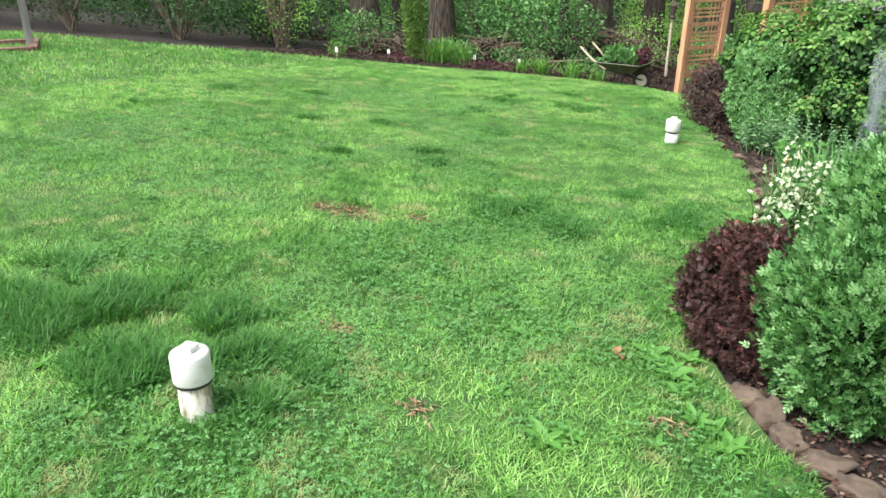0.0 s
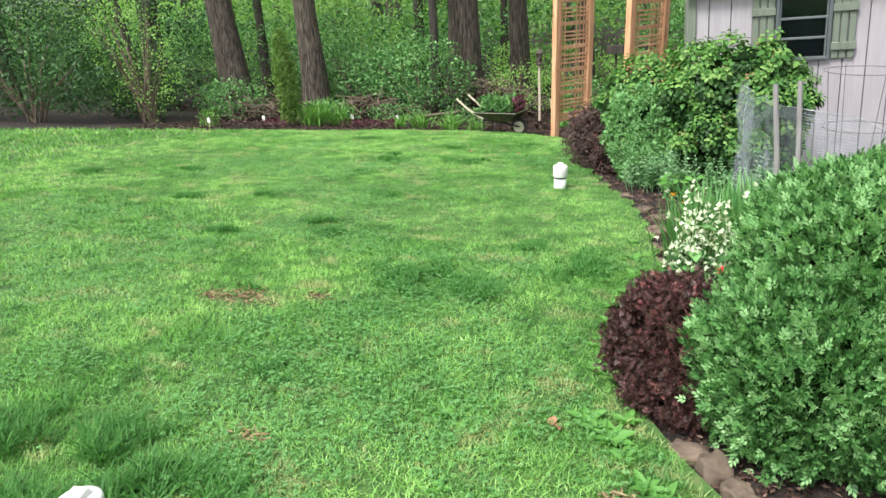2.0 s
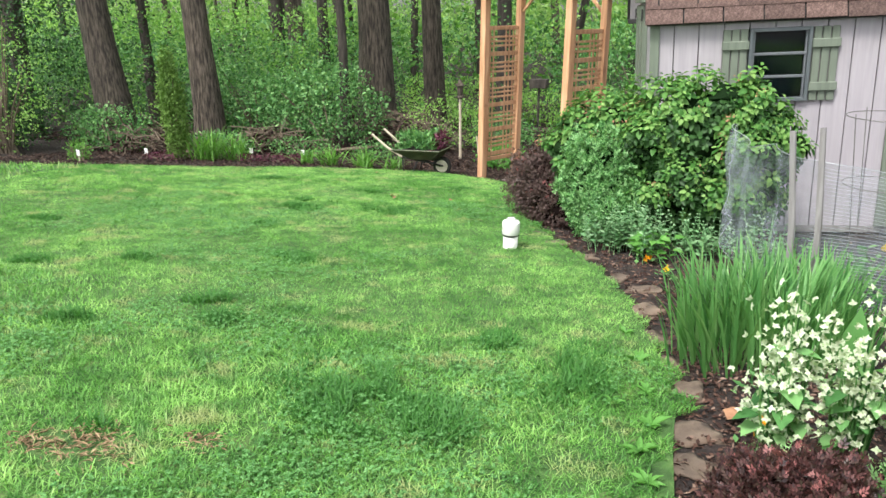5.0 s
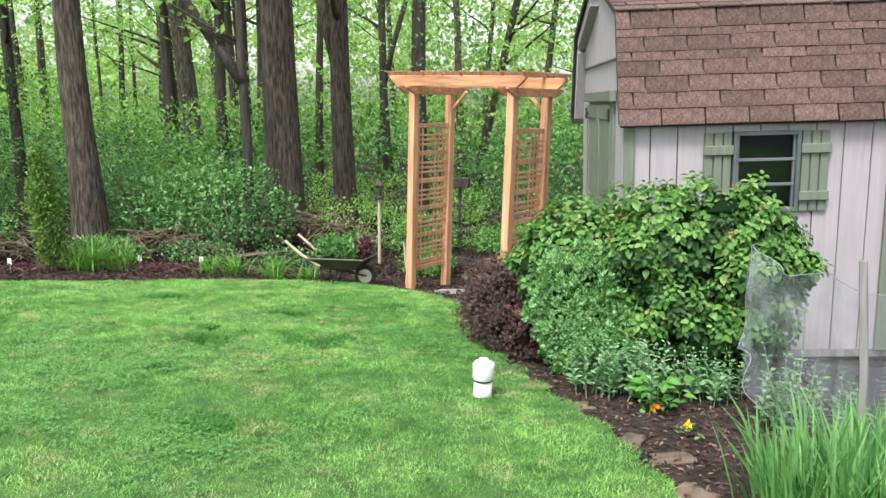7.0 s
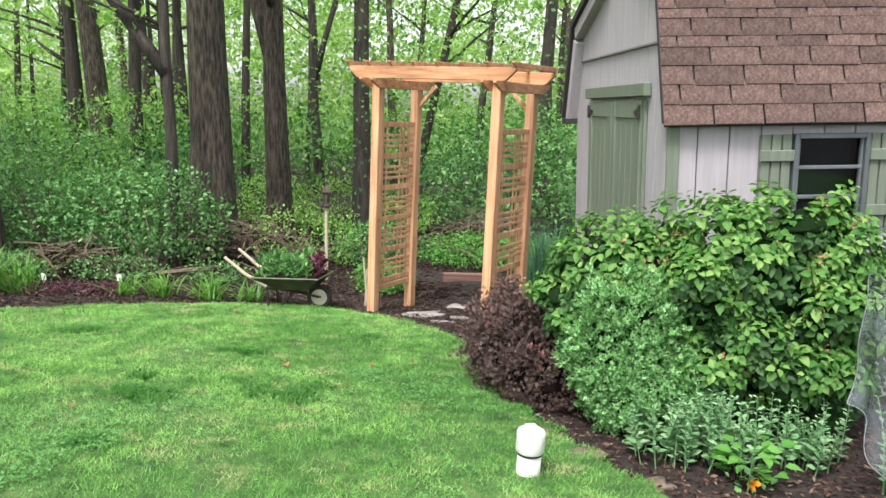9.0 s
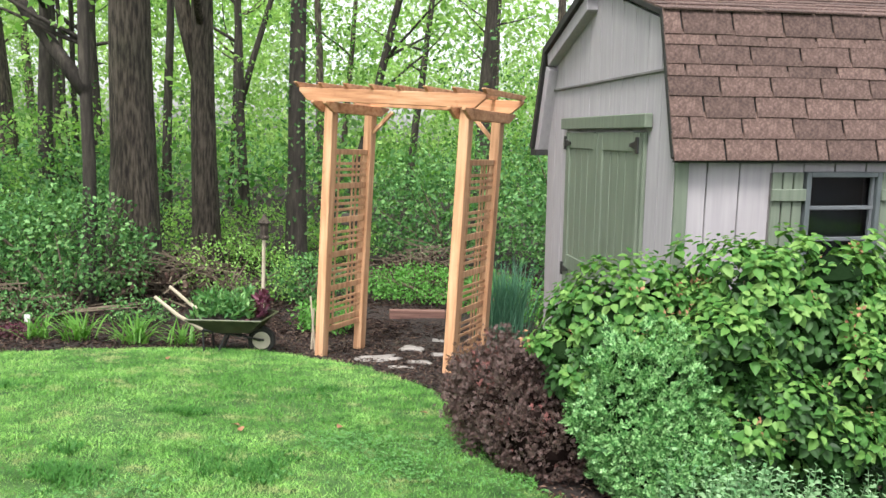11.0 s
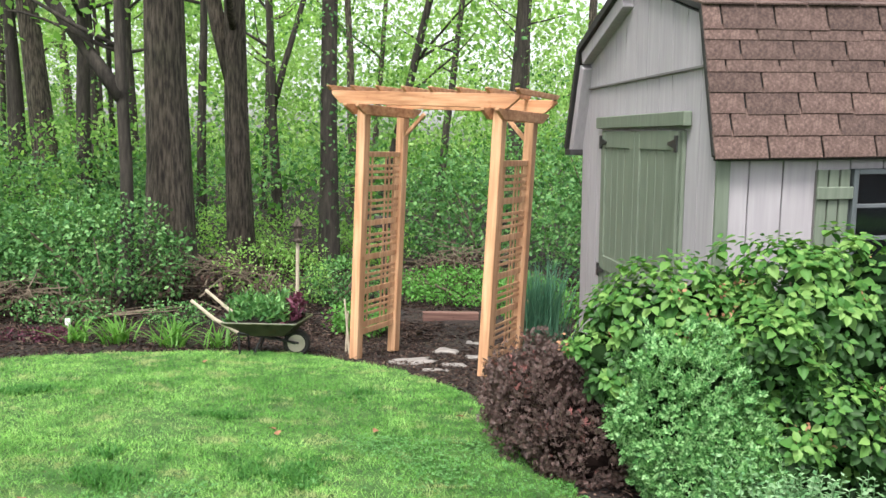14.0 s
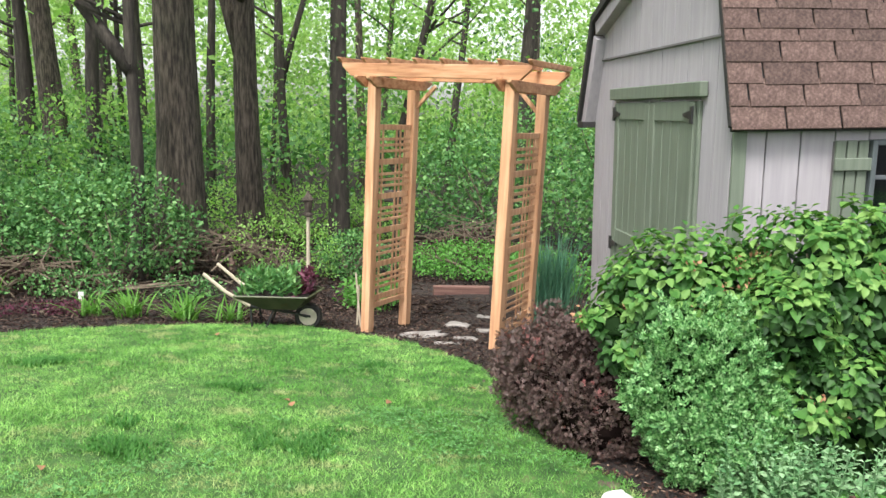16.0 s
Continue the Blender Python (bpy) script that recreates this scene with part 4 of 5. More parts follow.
def spires(name, label, category, places, height, leafs, mat, flower=None):
    """Upright stems with small paired leaves."""
    x0, y0 = np.mean([p[0] for p in places]), np.mean([p[1] for p in places])
    e = thing(name, (x0, y0, float(G(y0))), 0, label, category)
    bm = bmesh.new()
    P, A, F, S = [], [], [], []
    for x, y in places:
        h = height * rng.uniform(.6, 1.1)
        lx, ly = rng.normal(0, .12, 2) * h
        z0 = float(G(y) - G(y0))
        b, t = Vector((x - x0, y - y0, z0)), Vector((x - x0 + lx, y - y0 + ly, z0 + h))
        tube(bm, [b, b.lerp(t, .5) + Vector((lx * .1, 0, 0)), t], [.004, .003, .0015], 4)
        for i in range(leafs):
            q = (i + 1) / leafs
            c = b.lerp(t, .15 + .85 * q)
            for s in (0, math.pi):
                a = i * 1.57 + s + rng.uniform(-.3, .3)
                P.append(c), A.append((math.cos(a), math.sin(a), .35)), F.append((rng.normal(0, .3), rng.normal(0, .3), 1)), S.append((.062 - .034 * q) * rng.uniform(.7, 1.2))
    part("stem", bm, mat, e)["kind"] = "stuff"
    scatter("leaves", LEAF, np.array([tuple(p) for p in P]), np.array(A), np.array(F), np.array(S), mat, e)
    return e


spires("catmint", "pale grey-green catmint with upright spires", "plant", [(x, y) for x, y in zip(rng.normal(-1.54, .16, 80), rng.normal(7.40, .13, 80))], .36, 11, CATMINT)
spires("catmint", "pale grey-green catmint with upright spires", "plant", [(x, y) for x, y in zip(rng.normal(-1.12, .13, 30), rng.normal(7.42, .10, 30))], .32, 10, CATMINT)
spires("catmint", "pale grey-green catmint beside the wire mesh", "plant", [(x, y) for x, y in zip(rng.normal(-.62, .12, 30), rng.normal(6.95, .12, 30))], .4, 9, CATMINT)


def strap_clump(name, label, category, places, height, width, mat, lean=.35, bend=.4, outward=0.0, single=0):
    """A clump of long strap leaves, each bent over a little."""
    x0, y0 = np.mean([p[0] for p in places]), np.mean([p[1] for p in places])
    e = thing(name, (x0, y0, float(G(y0))), 0, label, category)
    V, Fc = [], []
    for number, (x, y) in enumerate(places):
        a = rng.uniform(0, 2 * math.pi)
        out = unit(np.array((math.cos(a), math.sin(a), 0)) * .5 + np.array((x - x0, y - y0, 0)) * outward)
        l = rng.uniform(.1, 1) * lean
        h = height * rng.uniform(.6, 1.1)
        side = np.array((-out[1], out[0], 0)) * width * rng.uniform(.7, 1.2) / 2
        b = np.array((x - x0, y - y0, float(G(y) - G(y0)) - .01))
        n0 = len(V)
        for i, (q, w) in enumerate(((0, .8), (.35, 1), (.7, .85), (1, .05))):
            c = b + out * (l * h * q + bend * l * h * q * q * 1.4) + np.array((0, 0, h * (q - bend * l * q * q * q)))
            V += [c - side * w, c + side * w]
        for i in range(3):
            Fc += [n0 + 2 * i, n0 + 2 * i + 1, n0 + 2 * i + 3, n0 + 2 * i + 2]
        if number < single:
            obj("leaf", mesh_of("leaf", np.array(V), np.array(Fc), 4), mat, e)
            V, Fc = [], []
    if V:
        obj("leaves", mesh_of("leaves", np.array(V), np.array(Fc), 4), mat, e)["kind"] = "stuff"
    return e


n = 900
iris_places = [(-.98 + u * .72 + rng.normal(0, .06), 5.15 + v * .95 + u * .25 + rng.normal(0, .05)) for u, v in zip(rng.uniform(0, 1, n), rng.uniform(0, 1, n))]
strap_clump("iris_clump", "dense clump of upright green iris leaves", "plant", iris_places, .47, .015, IRIS, .42, .4, 1.4, 260)
for x, y, k, h in [(-6.34, 11.5, 60, .34), (-5.78, 11.45, 60, .36), (-5.35, 11.5, 40, .3), (-6.75, 11.5, 40, .3)]:
    strap_clump("daylily", "light green arching daylily leaves", "plant", list(zip(rng.normal(x, .06, k), rng.normal(y, .06, k))), h, .02, LILY, .9, .5)
for x, y, k, h in [(-8.15, 11.0, 90, .55), (-7.8, 11.2, 60, .5)]:
    strap_clump("fern_clump", "pale green feathery clump of long leaves", "plant", list(zip(rng.normal(x, .1, k), rng.normal(y, .1, k))), h, .022, LILY, .7, .4)
strap_clump("blue_green_clump", "blue-green feathery perennial beside the arbor", "plant", list(zip(rng.normal(-2.1, .12, 420), rng.normal(12.3, .12, 420))), .98, .012, BLUEGREEN, .3, .3)


def flower_stand(x, y, top, spread, k, seed):
    """Branching stems topped by many four-petalled white flowers."""
    e = thing("white_flowers", (x, y, float(G(y))), 0, "tall white four-petalled spring flowers", "flower")
    bm = bmesh.new()
    P, F, A = [], [], []
    LP, LA, LF, LS = [], [], [], []
    for i in range(k):
        a, r = rng.uniform(0, 6.28), spread * math.sqrt(rng.uniform(0, 1))
        h = top * rng.uniform(.62, 1.05)
        t = Vector((math.cos(a) * r, math.sin(a) * r, h))
        b = Vector((math.cos(a) * r * .25, math.sin(a) * r * .25, 0))
        tube(bm, [b, b.lerp(t, .55) + Vector((0, 0, .04)), t], [.005, .004, .002], 5)
        for j in range(22):
            c = b.lerp(t, rng.uniform(.5, 1.04)) + Vector((rng.normal(0, .035), rng.normal(0, .035), rng.normal(0, .03)))
            tilt = unit(rng.normal(0, 1, 3) + np.array((-.4, -.8, .6)))
            side = unit(np.cross(tilt, (0.3, .2, 1)))
            up2 = np.cross(tilt, side)
            for q in range(4):
                ang = q * math.pi / 2 + .4
                P.append(tuple(c)), A.append(side * math.cos(ang) + up2 * math.sin(ang)), F.append(tilt)
        for j in range(3):
            c = b.lerp(t, rng.uniform(.25, .8))
            aa = rng.uniform(0, 6.28)
            LP.append(tuple(c)), LA.append((math.cos(aa), math.sin(aa), -.1)), LF.append((0, 0, 1)), LS.append(rng.uniform(.05, .1))
    part("stem", bm, IRIS, e)["kind"] = "stuff"
    scatter("petals", OVATE, np.array(P), np.array(A), np.array(F), rng.uniform(.010, .017, len(P)), PETAL, e)
    scatter("leaves", OVATE, np.array(LP), np.array(LA), np.array(LF), np.array(LS), SAGE, e)


flower_stand(-.68, 4.10, .74, .10, 22, 1)
flower_stand(-.46, 4.24, .70, .11, 22, 2)


def bloom(name, label, x, y, z, size, mat, k=14):
    e = thing(name, (x, y, float(G(y))), 0, label, "flower")
    P = np.tile((0, 0, z), (k, 1)) + rng.normal(0, size * .25, (k, 3))
    scatter("petals", OVATE, P, rand_unit(k) + np.array((0, 0, .5)), rand_unit(k) + np.array((-.2, -.6, .6)), size, mat, e)
    n = 16
    a = rng.uniform(0, 6.28, n)
    scatter("leaves", LEAF, np.stack([rng.normal(0, .05, n), rng.normal(0, .05, n), rng.uniform(.01, max(.02, z), n)], -1), np.stack([np.cos(a), np.sin(a), .4 * np.ones(n)], -1), np.tile((0, 0, 1.0), (n, 1)), rng.uniform(.03, .06, n), UNDER, e)
    bm = tube(bmesh.new(), [(0, 0, -.01), (0, 0, z)], [.004, .003], 5)
    part("stem", bm, IRIS, e)


for a in [("red_flower", "bright red bedding flower", -.66, 4.98, .09, .028, RED), ("red_flower", "small red bedding flower", -.60, 4.66, .06, .025, RED), ("orange_flower", "orange bedding flower on the mulch", -.70, 4.56, .07, .03, ORANGE), ("orange_flower", "orange bedding flower on the mulch", -.67, 4.62, .08, .03, ORANGE),
          ("orange_flower", "orange bedding flower on the mulch", -1.35, 7.02, .05, .03, ORANGE), ("yellow_flower", "yellow flower beside the netting", .10, 6.95, .28, .05, YELLOW), ("yellow_flower", "yellow flower beside the netting", .18, 6.3, .25, .05, YELLOW), ("yellow_flower", "yellow pansy in the bark mulch", -1.2, 6.75, .06, .025, YELLOW)]:
    bloom(*a)
n = 26
e = thing("broad_leaf_plant", (-.12, 4.72, float(G(4.72))), 0, "broad-leaved green plant at the bed's front", "plant")
a = rng.uniform(0, 6.28, n)
scatter("leaves", OVATE, np.stack([np.cos(a) * .04, np.sin(a) * .04, rng.uniform(.02, .3, n)], -1), np.stack([np.cos(a), np.sin(a), rng.uniform(.2, 1.2, n)], -1), np.tile((0, 0, 1.0), (n, 1)), rng.uniform(.10, .2, n), WEED, e)
part("stem", tube(bmesh.new(), [(0, 0, -.01), (0, 0, .3)], [.006, .004], 5), IRIS, e)
e = thing("broad_leaf_plant", (-.45, 4.42, float(G(4.42))), 0, "tall plant with one broad upright green leaf among the white flowers", "plant")
part("stem", tube(bmesh.new(), [(0, 0, -.01), (.01, 0, .42)], [.007, .005], 5), IRIS, e)
scatter("leaf", OVATE, [(.01, 0, .40), (.0, 0, .2), (.0, 0, .1)], [(-.05, .02, 1), (.6, -.3, .5), (-.3, -.6, .4)], [(-.3, -1, .1), (0, -.3, 1), (0, -.2, 1)], np.array((.24, .15, .16)), IRIS, e, "", np.array((.15, .12, .12)))


n = 60
e = thing("broad_leaf_plant", (-1.33, 7.14, float(G(7.14))), 0, "low bright green leafy plant in front of the catmint", "plant")
a = rng.uniform(0, 6.28, n)
r = rng.uniform(.02, .15, n)
scatter("leaves", OVATE, np.stack([np.cos(a) * r, np.sin(a) * r, rng.uniform(.03, .2, n)], -1), np.stack([np.cos(a), np.sin(a), rng.uniform(-.2, .6, n)], -1), np.stack([rng.normal(0, .3, n), rng.normal(0, .3, n), np.ones(n)], -1), rng.uniform(.05, .085, n), WEED, e)
part("stem", tube(bmesh.new(), [(0, 0, -.01), (0, 0, .18)], [.005, .003], 5), IRIS, e)


# ---- stones of the bed ----
def stone(name, x, y, size, label, mat, sink=.35, group="stone edging", cat="stone", rz=0):
    bm = bmesh.new()
    bmesh.ops.create_icosphere(bm, subdivisions=3, radius=1)
    off = Vector((x * 3.1, y * 2.3, 0))
    for v in bm.verts:
        d = v.co.normalized()
        q = Vector((max(-.72, min(.72, d.x)), max(-.72, min(.72, d.y)), max(-.6, min(.6, d.z)))) * 1.25
        v.co = q * (1 + .55 * noise.noise(d * 1.4 + off) + .22 * noise.noise(d * 3.5 + off))
        v.co = Vector((v.co.x * size[0], v.co.y * size[1], v.co.z * size[2]))
    ob = part(name, bm, mat, None, "", True)
    ob.matrix_world = pose(x, y, float(G(y)) + size[2] * (1 - 2 * sink), 0, 0, rz)
    return tagged(ob, label, cat, group)


for x, y, s, rz in [(-.77, 3.54, (.05, .035, .045), 70), (-.65, 3.36, (.05, .035, .055), 50), (-.49, 3.11, (.07, .05, .05), 20), (-.385, 3.04, (.075, .05, .06), 115), (-.285, 2.94, (.065, .045, .045), 130), (-.165, 2.87, (.085, .05, .05), 15), (-.04, 2.83, (.07, .05, .035), 170),
                    (.17, 2.66, (.10, .08, .05), 20), (.35, 2.5, (.1, .07, .05), 35)]:
    stone("edging_stone", x, y, s, "rough brown field stone edging the bed", ROCK, .5, "stone edging", "stone", rz)
for x, y, s, rz in [(-1.8, 7.02, (.11, .07, .02), 30), (-1.5, 6.56, (.09, .06, .02), 70), (-1.31, 6.39, (.11, .06, .018), 10), (-1.24, 5.99, (.10, .08, .02), 60), (-1.17, 5.55, (.07, .10, .018), 20), (-1.08, 5.17, (.10, .07, .02), 75), (-.96, 4.94, (.07, .09, .02), 10), (-.92, 4.55, (.10, .08, .02), 30), (-.93, 4.3, (.08, .09, .02), 80), (-2.08, 7.32, (.11, .08, .03), 40), (-2.28, 7.6, (.09, .07, .03), 40)]:
    stone("edging_stone", x, y, s, "flat brown-grey stone edging the bed", ROCK, .40, "stone edging", "stone", rz)
for x, y, s, rz in [(-3.38, 11.15, (.20, .09, .022), 22), (-3.08, 11.82, (.12, .09, .03), -12), (-3.14, 10.78, (.11, .035, .012), 12), (-2.97, 11.06, (.11, .04, .014), -4), (-2.79, 12.5, (.09, .09, .025), 0), (-2.78, 11.56, (.09, .06, .02), 10), (-2.48, 12.35, (.08, .07, .03), 0)]:
    stone("stepping_stone", x, y, s, "pale flat stepping stone set in dark mulch", FLAG, .3, "stepping stones", "stone", rz)
timber = part("timber_edging", boxed((0.72, 0.09, 0.16), (0.06, 0, 0.05), .008), REDWOOD)
timber.matrix_world = pose(-3.15, 13.75, float(G(13.75)), 0, 0, 8)
tagged(timber, "reddish timber edging board behind the arbor", "edging")
leaf = thing("dried_leaf", (-.80, 4.68, float(G(4.68)) + .03), 40, "curled dry brown leaf on the mulch", "leaf")
scatter("blade", OVATE, [(0, 0, 0)], [(1, .2, .1)], [(0, .2, 1)], .14, LEAD, leaf, "", .16)


def chips(x0, x1, y0, y1, per, size, name="bark_mulch", label="reddish brown shredded bark mulch", mat=CHIP):
    n = int((x1 - x0) * (y1 - y0) * per)
    qx, qy = rng.uniform(x0, x1, n), rng.uniform(y0, y1, n)
    keep = ~inside(qx, qy, EDGE)
    qx, qy = qx[keep], qy[keep]
    n = len(qx)
    a = rng.uniform(0, 6.28, n)
    tagged(scatter(name, LEAF, np.stack([qx, qy, G(qy) + rng.uniform(0, .02, n)], -1), np.stack([np.cos(a), np.sin(a), rng.normal(0, .25, n)], -1), np.stack([rng.normal(0, .5, n), rng.normal(0, .5, n), np.ones(n)], -1), rng.uniform(*size, n), mat, None, "", rng.uniform(.012, .03, n)), label, "mulch", "", "stuff")


chips(-1.2, 1.2, 2.4, 5.4, 2300, (.012, .045), mat=CHIPRED)
chips(-2.6, .3, 5.4, 8.4, 1200, (.015, .055), mat=CHIPRED)
chips(-5.5, -1.7, 8.4, 13.6, 1300, (.02, .06), "dark_mulch", "dark brown bark mulch round the arbor")
chips(-10.5, -5.0, 8.8, 13.0, 800, (.03, .08), "dark_mulch", "dark brown mulch and dead leaves along the wood's edge")
chips(-14.0, -1.0, 12.5, 18.5, 420, (.05, .13), "leaf_litter", "brown dead leaves on the woodland floor")


# ---- pipes ----
def pipe(x, y, h, r, cap_h, body, label, lean=0):
    e = thing("cleanout_pipe", (x, y, float(G(y)) + .0), 0, label, "pipe")
    e.matrix_world = pose(x, y, float(G(y)), lean, lean * .6, 20)
    part("pipe_body", lathe([(r * .86, -.1), (r * .86, h - cap_h + .02)], 28), body, e, "", True).data.polygons[0].use_smooth = False
    part("cap", lathe([(r * .98, h - cap_h), (r * 1.02, h - cap_h + .006), (r * 1.02, h - .022), (r * .96, h - .012), (r * .55, h - .008), (r * .54, h - .008)], 28), PVC, e, "white pipe cap", True)
    part("cap_nut", boxed((r * .8, r * .8, .022), (0, 0, h + .002), .003), PVC, e)
    part("rubber_ring", lathe([(r * .9, h - cap_h - .012), (r * .95, h - cap_h - .010), (r * .95, h - cap_h - .002), (r * .9, h - cap_h)], 28), RUBBER, e, "dark ring under the cap")
    return e


pipe(-1.955, 1.78, .29, .066, .12, PVCDIRTY, "stained white plastic cleanout pipe standing in the lawn", -3)
pipe(-2.35, 7.02, .25, .064, .11, PVC, "white plastic cleanout pipe standing in the lawn", 2)

# ---- wheelbarrow ----
barrow = thing("wheelbarrow", (-4.635, 11.24, float(G(11.24))), 4, "old olive green wheelbarrow full of plants beside the lawn", "wheelbarrow")

barrow.matrix_world = barrow.matrix_world @ Matrix.Scale(.86, 4)


def tray(scale, z0, z1):
    ring0 = [(-.30, -.2), (.18, -.2), (.26, 0), (.18, .2), (-.30, .2)]
    ring1 = [(-.46, -.28), (.32, -.27), (.46, 0), (.32, .27), (-.46, .28)]
    bm = bmesh.new()
    a = [bm.verts.new((x * scale - .12, y * scale, z0)) for x, y in ring0]
    b = [bm.verts.new((x * scale - .12, y * scale, z1 + (.05 if x > .4 else 0))) for x, y in ring1]
    bm.faces.new(a[::-1])
    for i in range(5):
        bm.faces.new((a[i], a[(i + 1) % 5], b[(i + 1) % 5], b[i]))
    return bm


bm = tray(1.0, .27, .42)
bmesh.ops.solidify(bm, geom=bm.faces[:], thickness=.012)
part("tray", bm, BARROWGREEN, barrow)
rim = bmesh.new()
pts = [(-.58, -.28, .42), (.20, -.27, .42), (.34, 0, .47), (.20, .27, .42), (-.58, .28, .42), (-.58, -.28, .42)]
tube(rim, pts, [.011] * 6, 6)
part("tray_rim", rim, BARROWGREEN, barrow)
for s in (-1, 1):
    part("handle", tube(bmesh.new(), [(-.42, s * .225, .31), (-.66, s * .26, .46), (-.90, s * .27, .66)], [.02, .021, .018], 8), HANDLEWOOD, barrow, "pale wooden handle")
    part("chassis_rail", tube(bmesh.new(), [(.2, s * .06, .16), (-.1, s * .14, .235), (-.44, s * .225, .31)], [.014, .015, .015], 6), BLACK, barrow)
    part("leg", tube(bmesh.new(), [(-.42, s * .2, .29), (-.40, s * .22, .0), (-.28, s * .2, .0), (-.18, s * .16, .26)], [.012] * 4, 6), BLACK, barrow)
    part("fork", tube(bmesh.new(), [(-.1, s * .12, .26), (.16, s * .05, .15)], [.012, .012], 6), BLACK, barrow)
wheel = part("wheel", lathe([(.07, -.03), (.135, -.04), (.15, -.02), (.15, .02), (.135, .04), (.07, .03)], 24), RUBBER, barrow, "black rubber tyre")
wheel.matrix_basis = pose(.17, 0, .15, 90, 0, 0)
part("rim", lathe([(.02, -.045), (.095, -.042), (.10, -.03), (.10, .03), (.095, .042), (.02, .045)], 20), RIM, wheel, "cream steel rim")
soil = part("soil", prism([(-.52, .33), (.14, .33), (.2, .41), (-.5, .41)], .44, Matrix.Translation((0, -.22, 0))), LITTER, barrow)
n = 900
bp = np.stack([rng.uniform(-.47, .19, n), rng.uniform(-.19, .19, n), rng.uniform(.34, .56, n)], -1)
red = bp[:, 0] > .08
for mask, mat, nm in ((~red, UNDER, "nursery_plants"), (red, PURPLE, "dark_red_plant")):
    e = thing(nm, (-4.635, 11.24, float(G(11.24))), 4, "small green plants lying in the wheelbarrow" if mat is UNDER else "dark red flowering plant in the wheelbarrow", "plant")
    k = int(mask.sum())
    scatter("leaves", NARROW, bp[mask], rand_unit(k) + np.array((0, 0, .7)), rand_unit(k) + np.array((0, 0, .6)), rng.uniform(.05, .11, k), mat, e)
    part("stems", tube(bmesh.new(), [(-.2 if mat is UNDER else .14, 0, .32), (-.2 if mat is UNDER else .14, 0, .44)], [.006, .004], 5), TWIG, e)

# ---- lamp post and stakes ----
lamp = thing("bird_feeder_post", (-5.0, 13.45, float(G(13.45))), 0, "weathered grey post with a small lantern-shaped top", "post")
part("post", tube(bmesh.new(), [(0, 0, -.1), (0, 0, 1.0)], [.026, .022], 8), HANDLEWOOD, lamp)
part("lantern", lathe([(.03, .98), (.07, 1.0), (.07, 1.02), (.045, 1.04), (.055, 1.17), (.075, 1.19), (.02, 1.27), (.012, 1.3)], 10), BARK, lamp, "grey lantern-shaped top")
box_post = thing("box_on_post", (-4.12, 15.2, -.28), 0, "dark box on a thin dark post behind the arbor", "post")
part("post", tube(bmesh.new(), [(0, 0, -.1), (0, 0, 1.1)], [.025, .025], 6), BARKDARK, box_post)
part("box", boxed((.32, .2, .16), (0, 0, 1.15), .01), BARKDARK, box_post)
for x, y, tx, ty, top in ((-.48, 6.33, -.575, 6.33, 1.53), (-.36, 6.33, -.425, 6.36, 1.55)):
    st = thing("wooden_stake", (x, y, float(G(y))), 0, "weathered grey wooden garden stake", "stake")
    z = float(G(y))
    part("stake", tube(bmesh.new(), [(0, 0, -.15), ((tx - x) * .5 + .01, 0, (top - z) * .5), (tx - x, ty - y, top - z)], [.019, .018, .016], 7, True, .3, x), OLDWOOD, st)
for x, y, h, lean in ((-4.02, 11.5, .55, -.06), (-4.08, 11.6, .42, .02)):
    st = thing("plant_stake", (x, y, float(G(y))), 0, "thin pale wooden plant stake by the arbor", "stake")
    part("stake", tube(bmesh.new(), [(0, 0, -.05), (lean, 0, h)], [.012, .01], 6), HANDLEWOOD, st)
for x, y in ((-8.8, 10.45), (-7.9, 11.75), (-7.15, 12.05), (-9.2, 9.6)):
    tg = thing("plant_tag", (x, y, float(G(y))), 0, "small white plant tag on a stick", "tag", "plant tags")
    part("stick", boxed((.01, .004, .14), (0, 0, .06), .001), HANDLEWOOD, tg)
    part("label", boxed((.06, .004, .08), (0, -.004, .13), .001), PVC, tg)


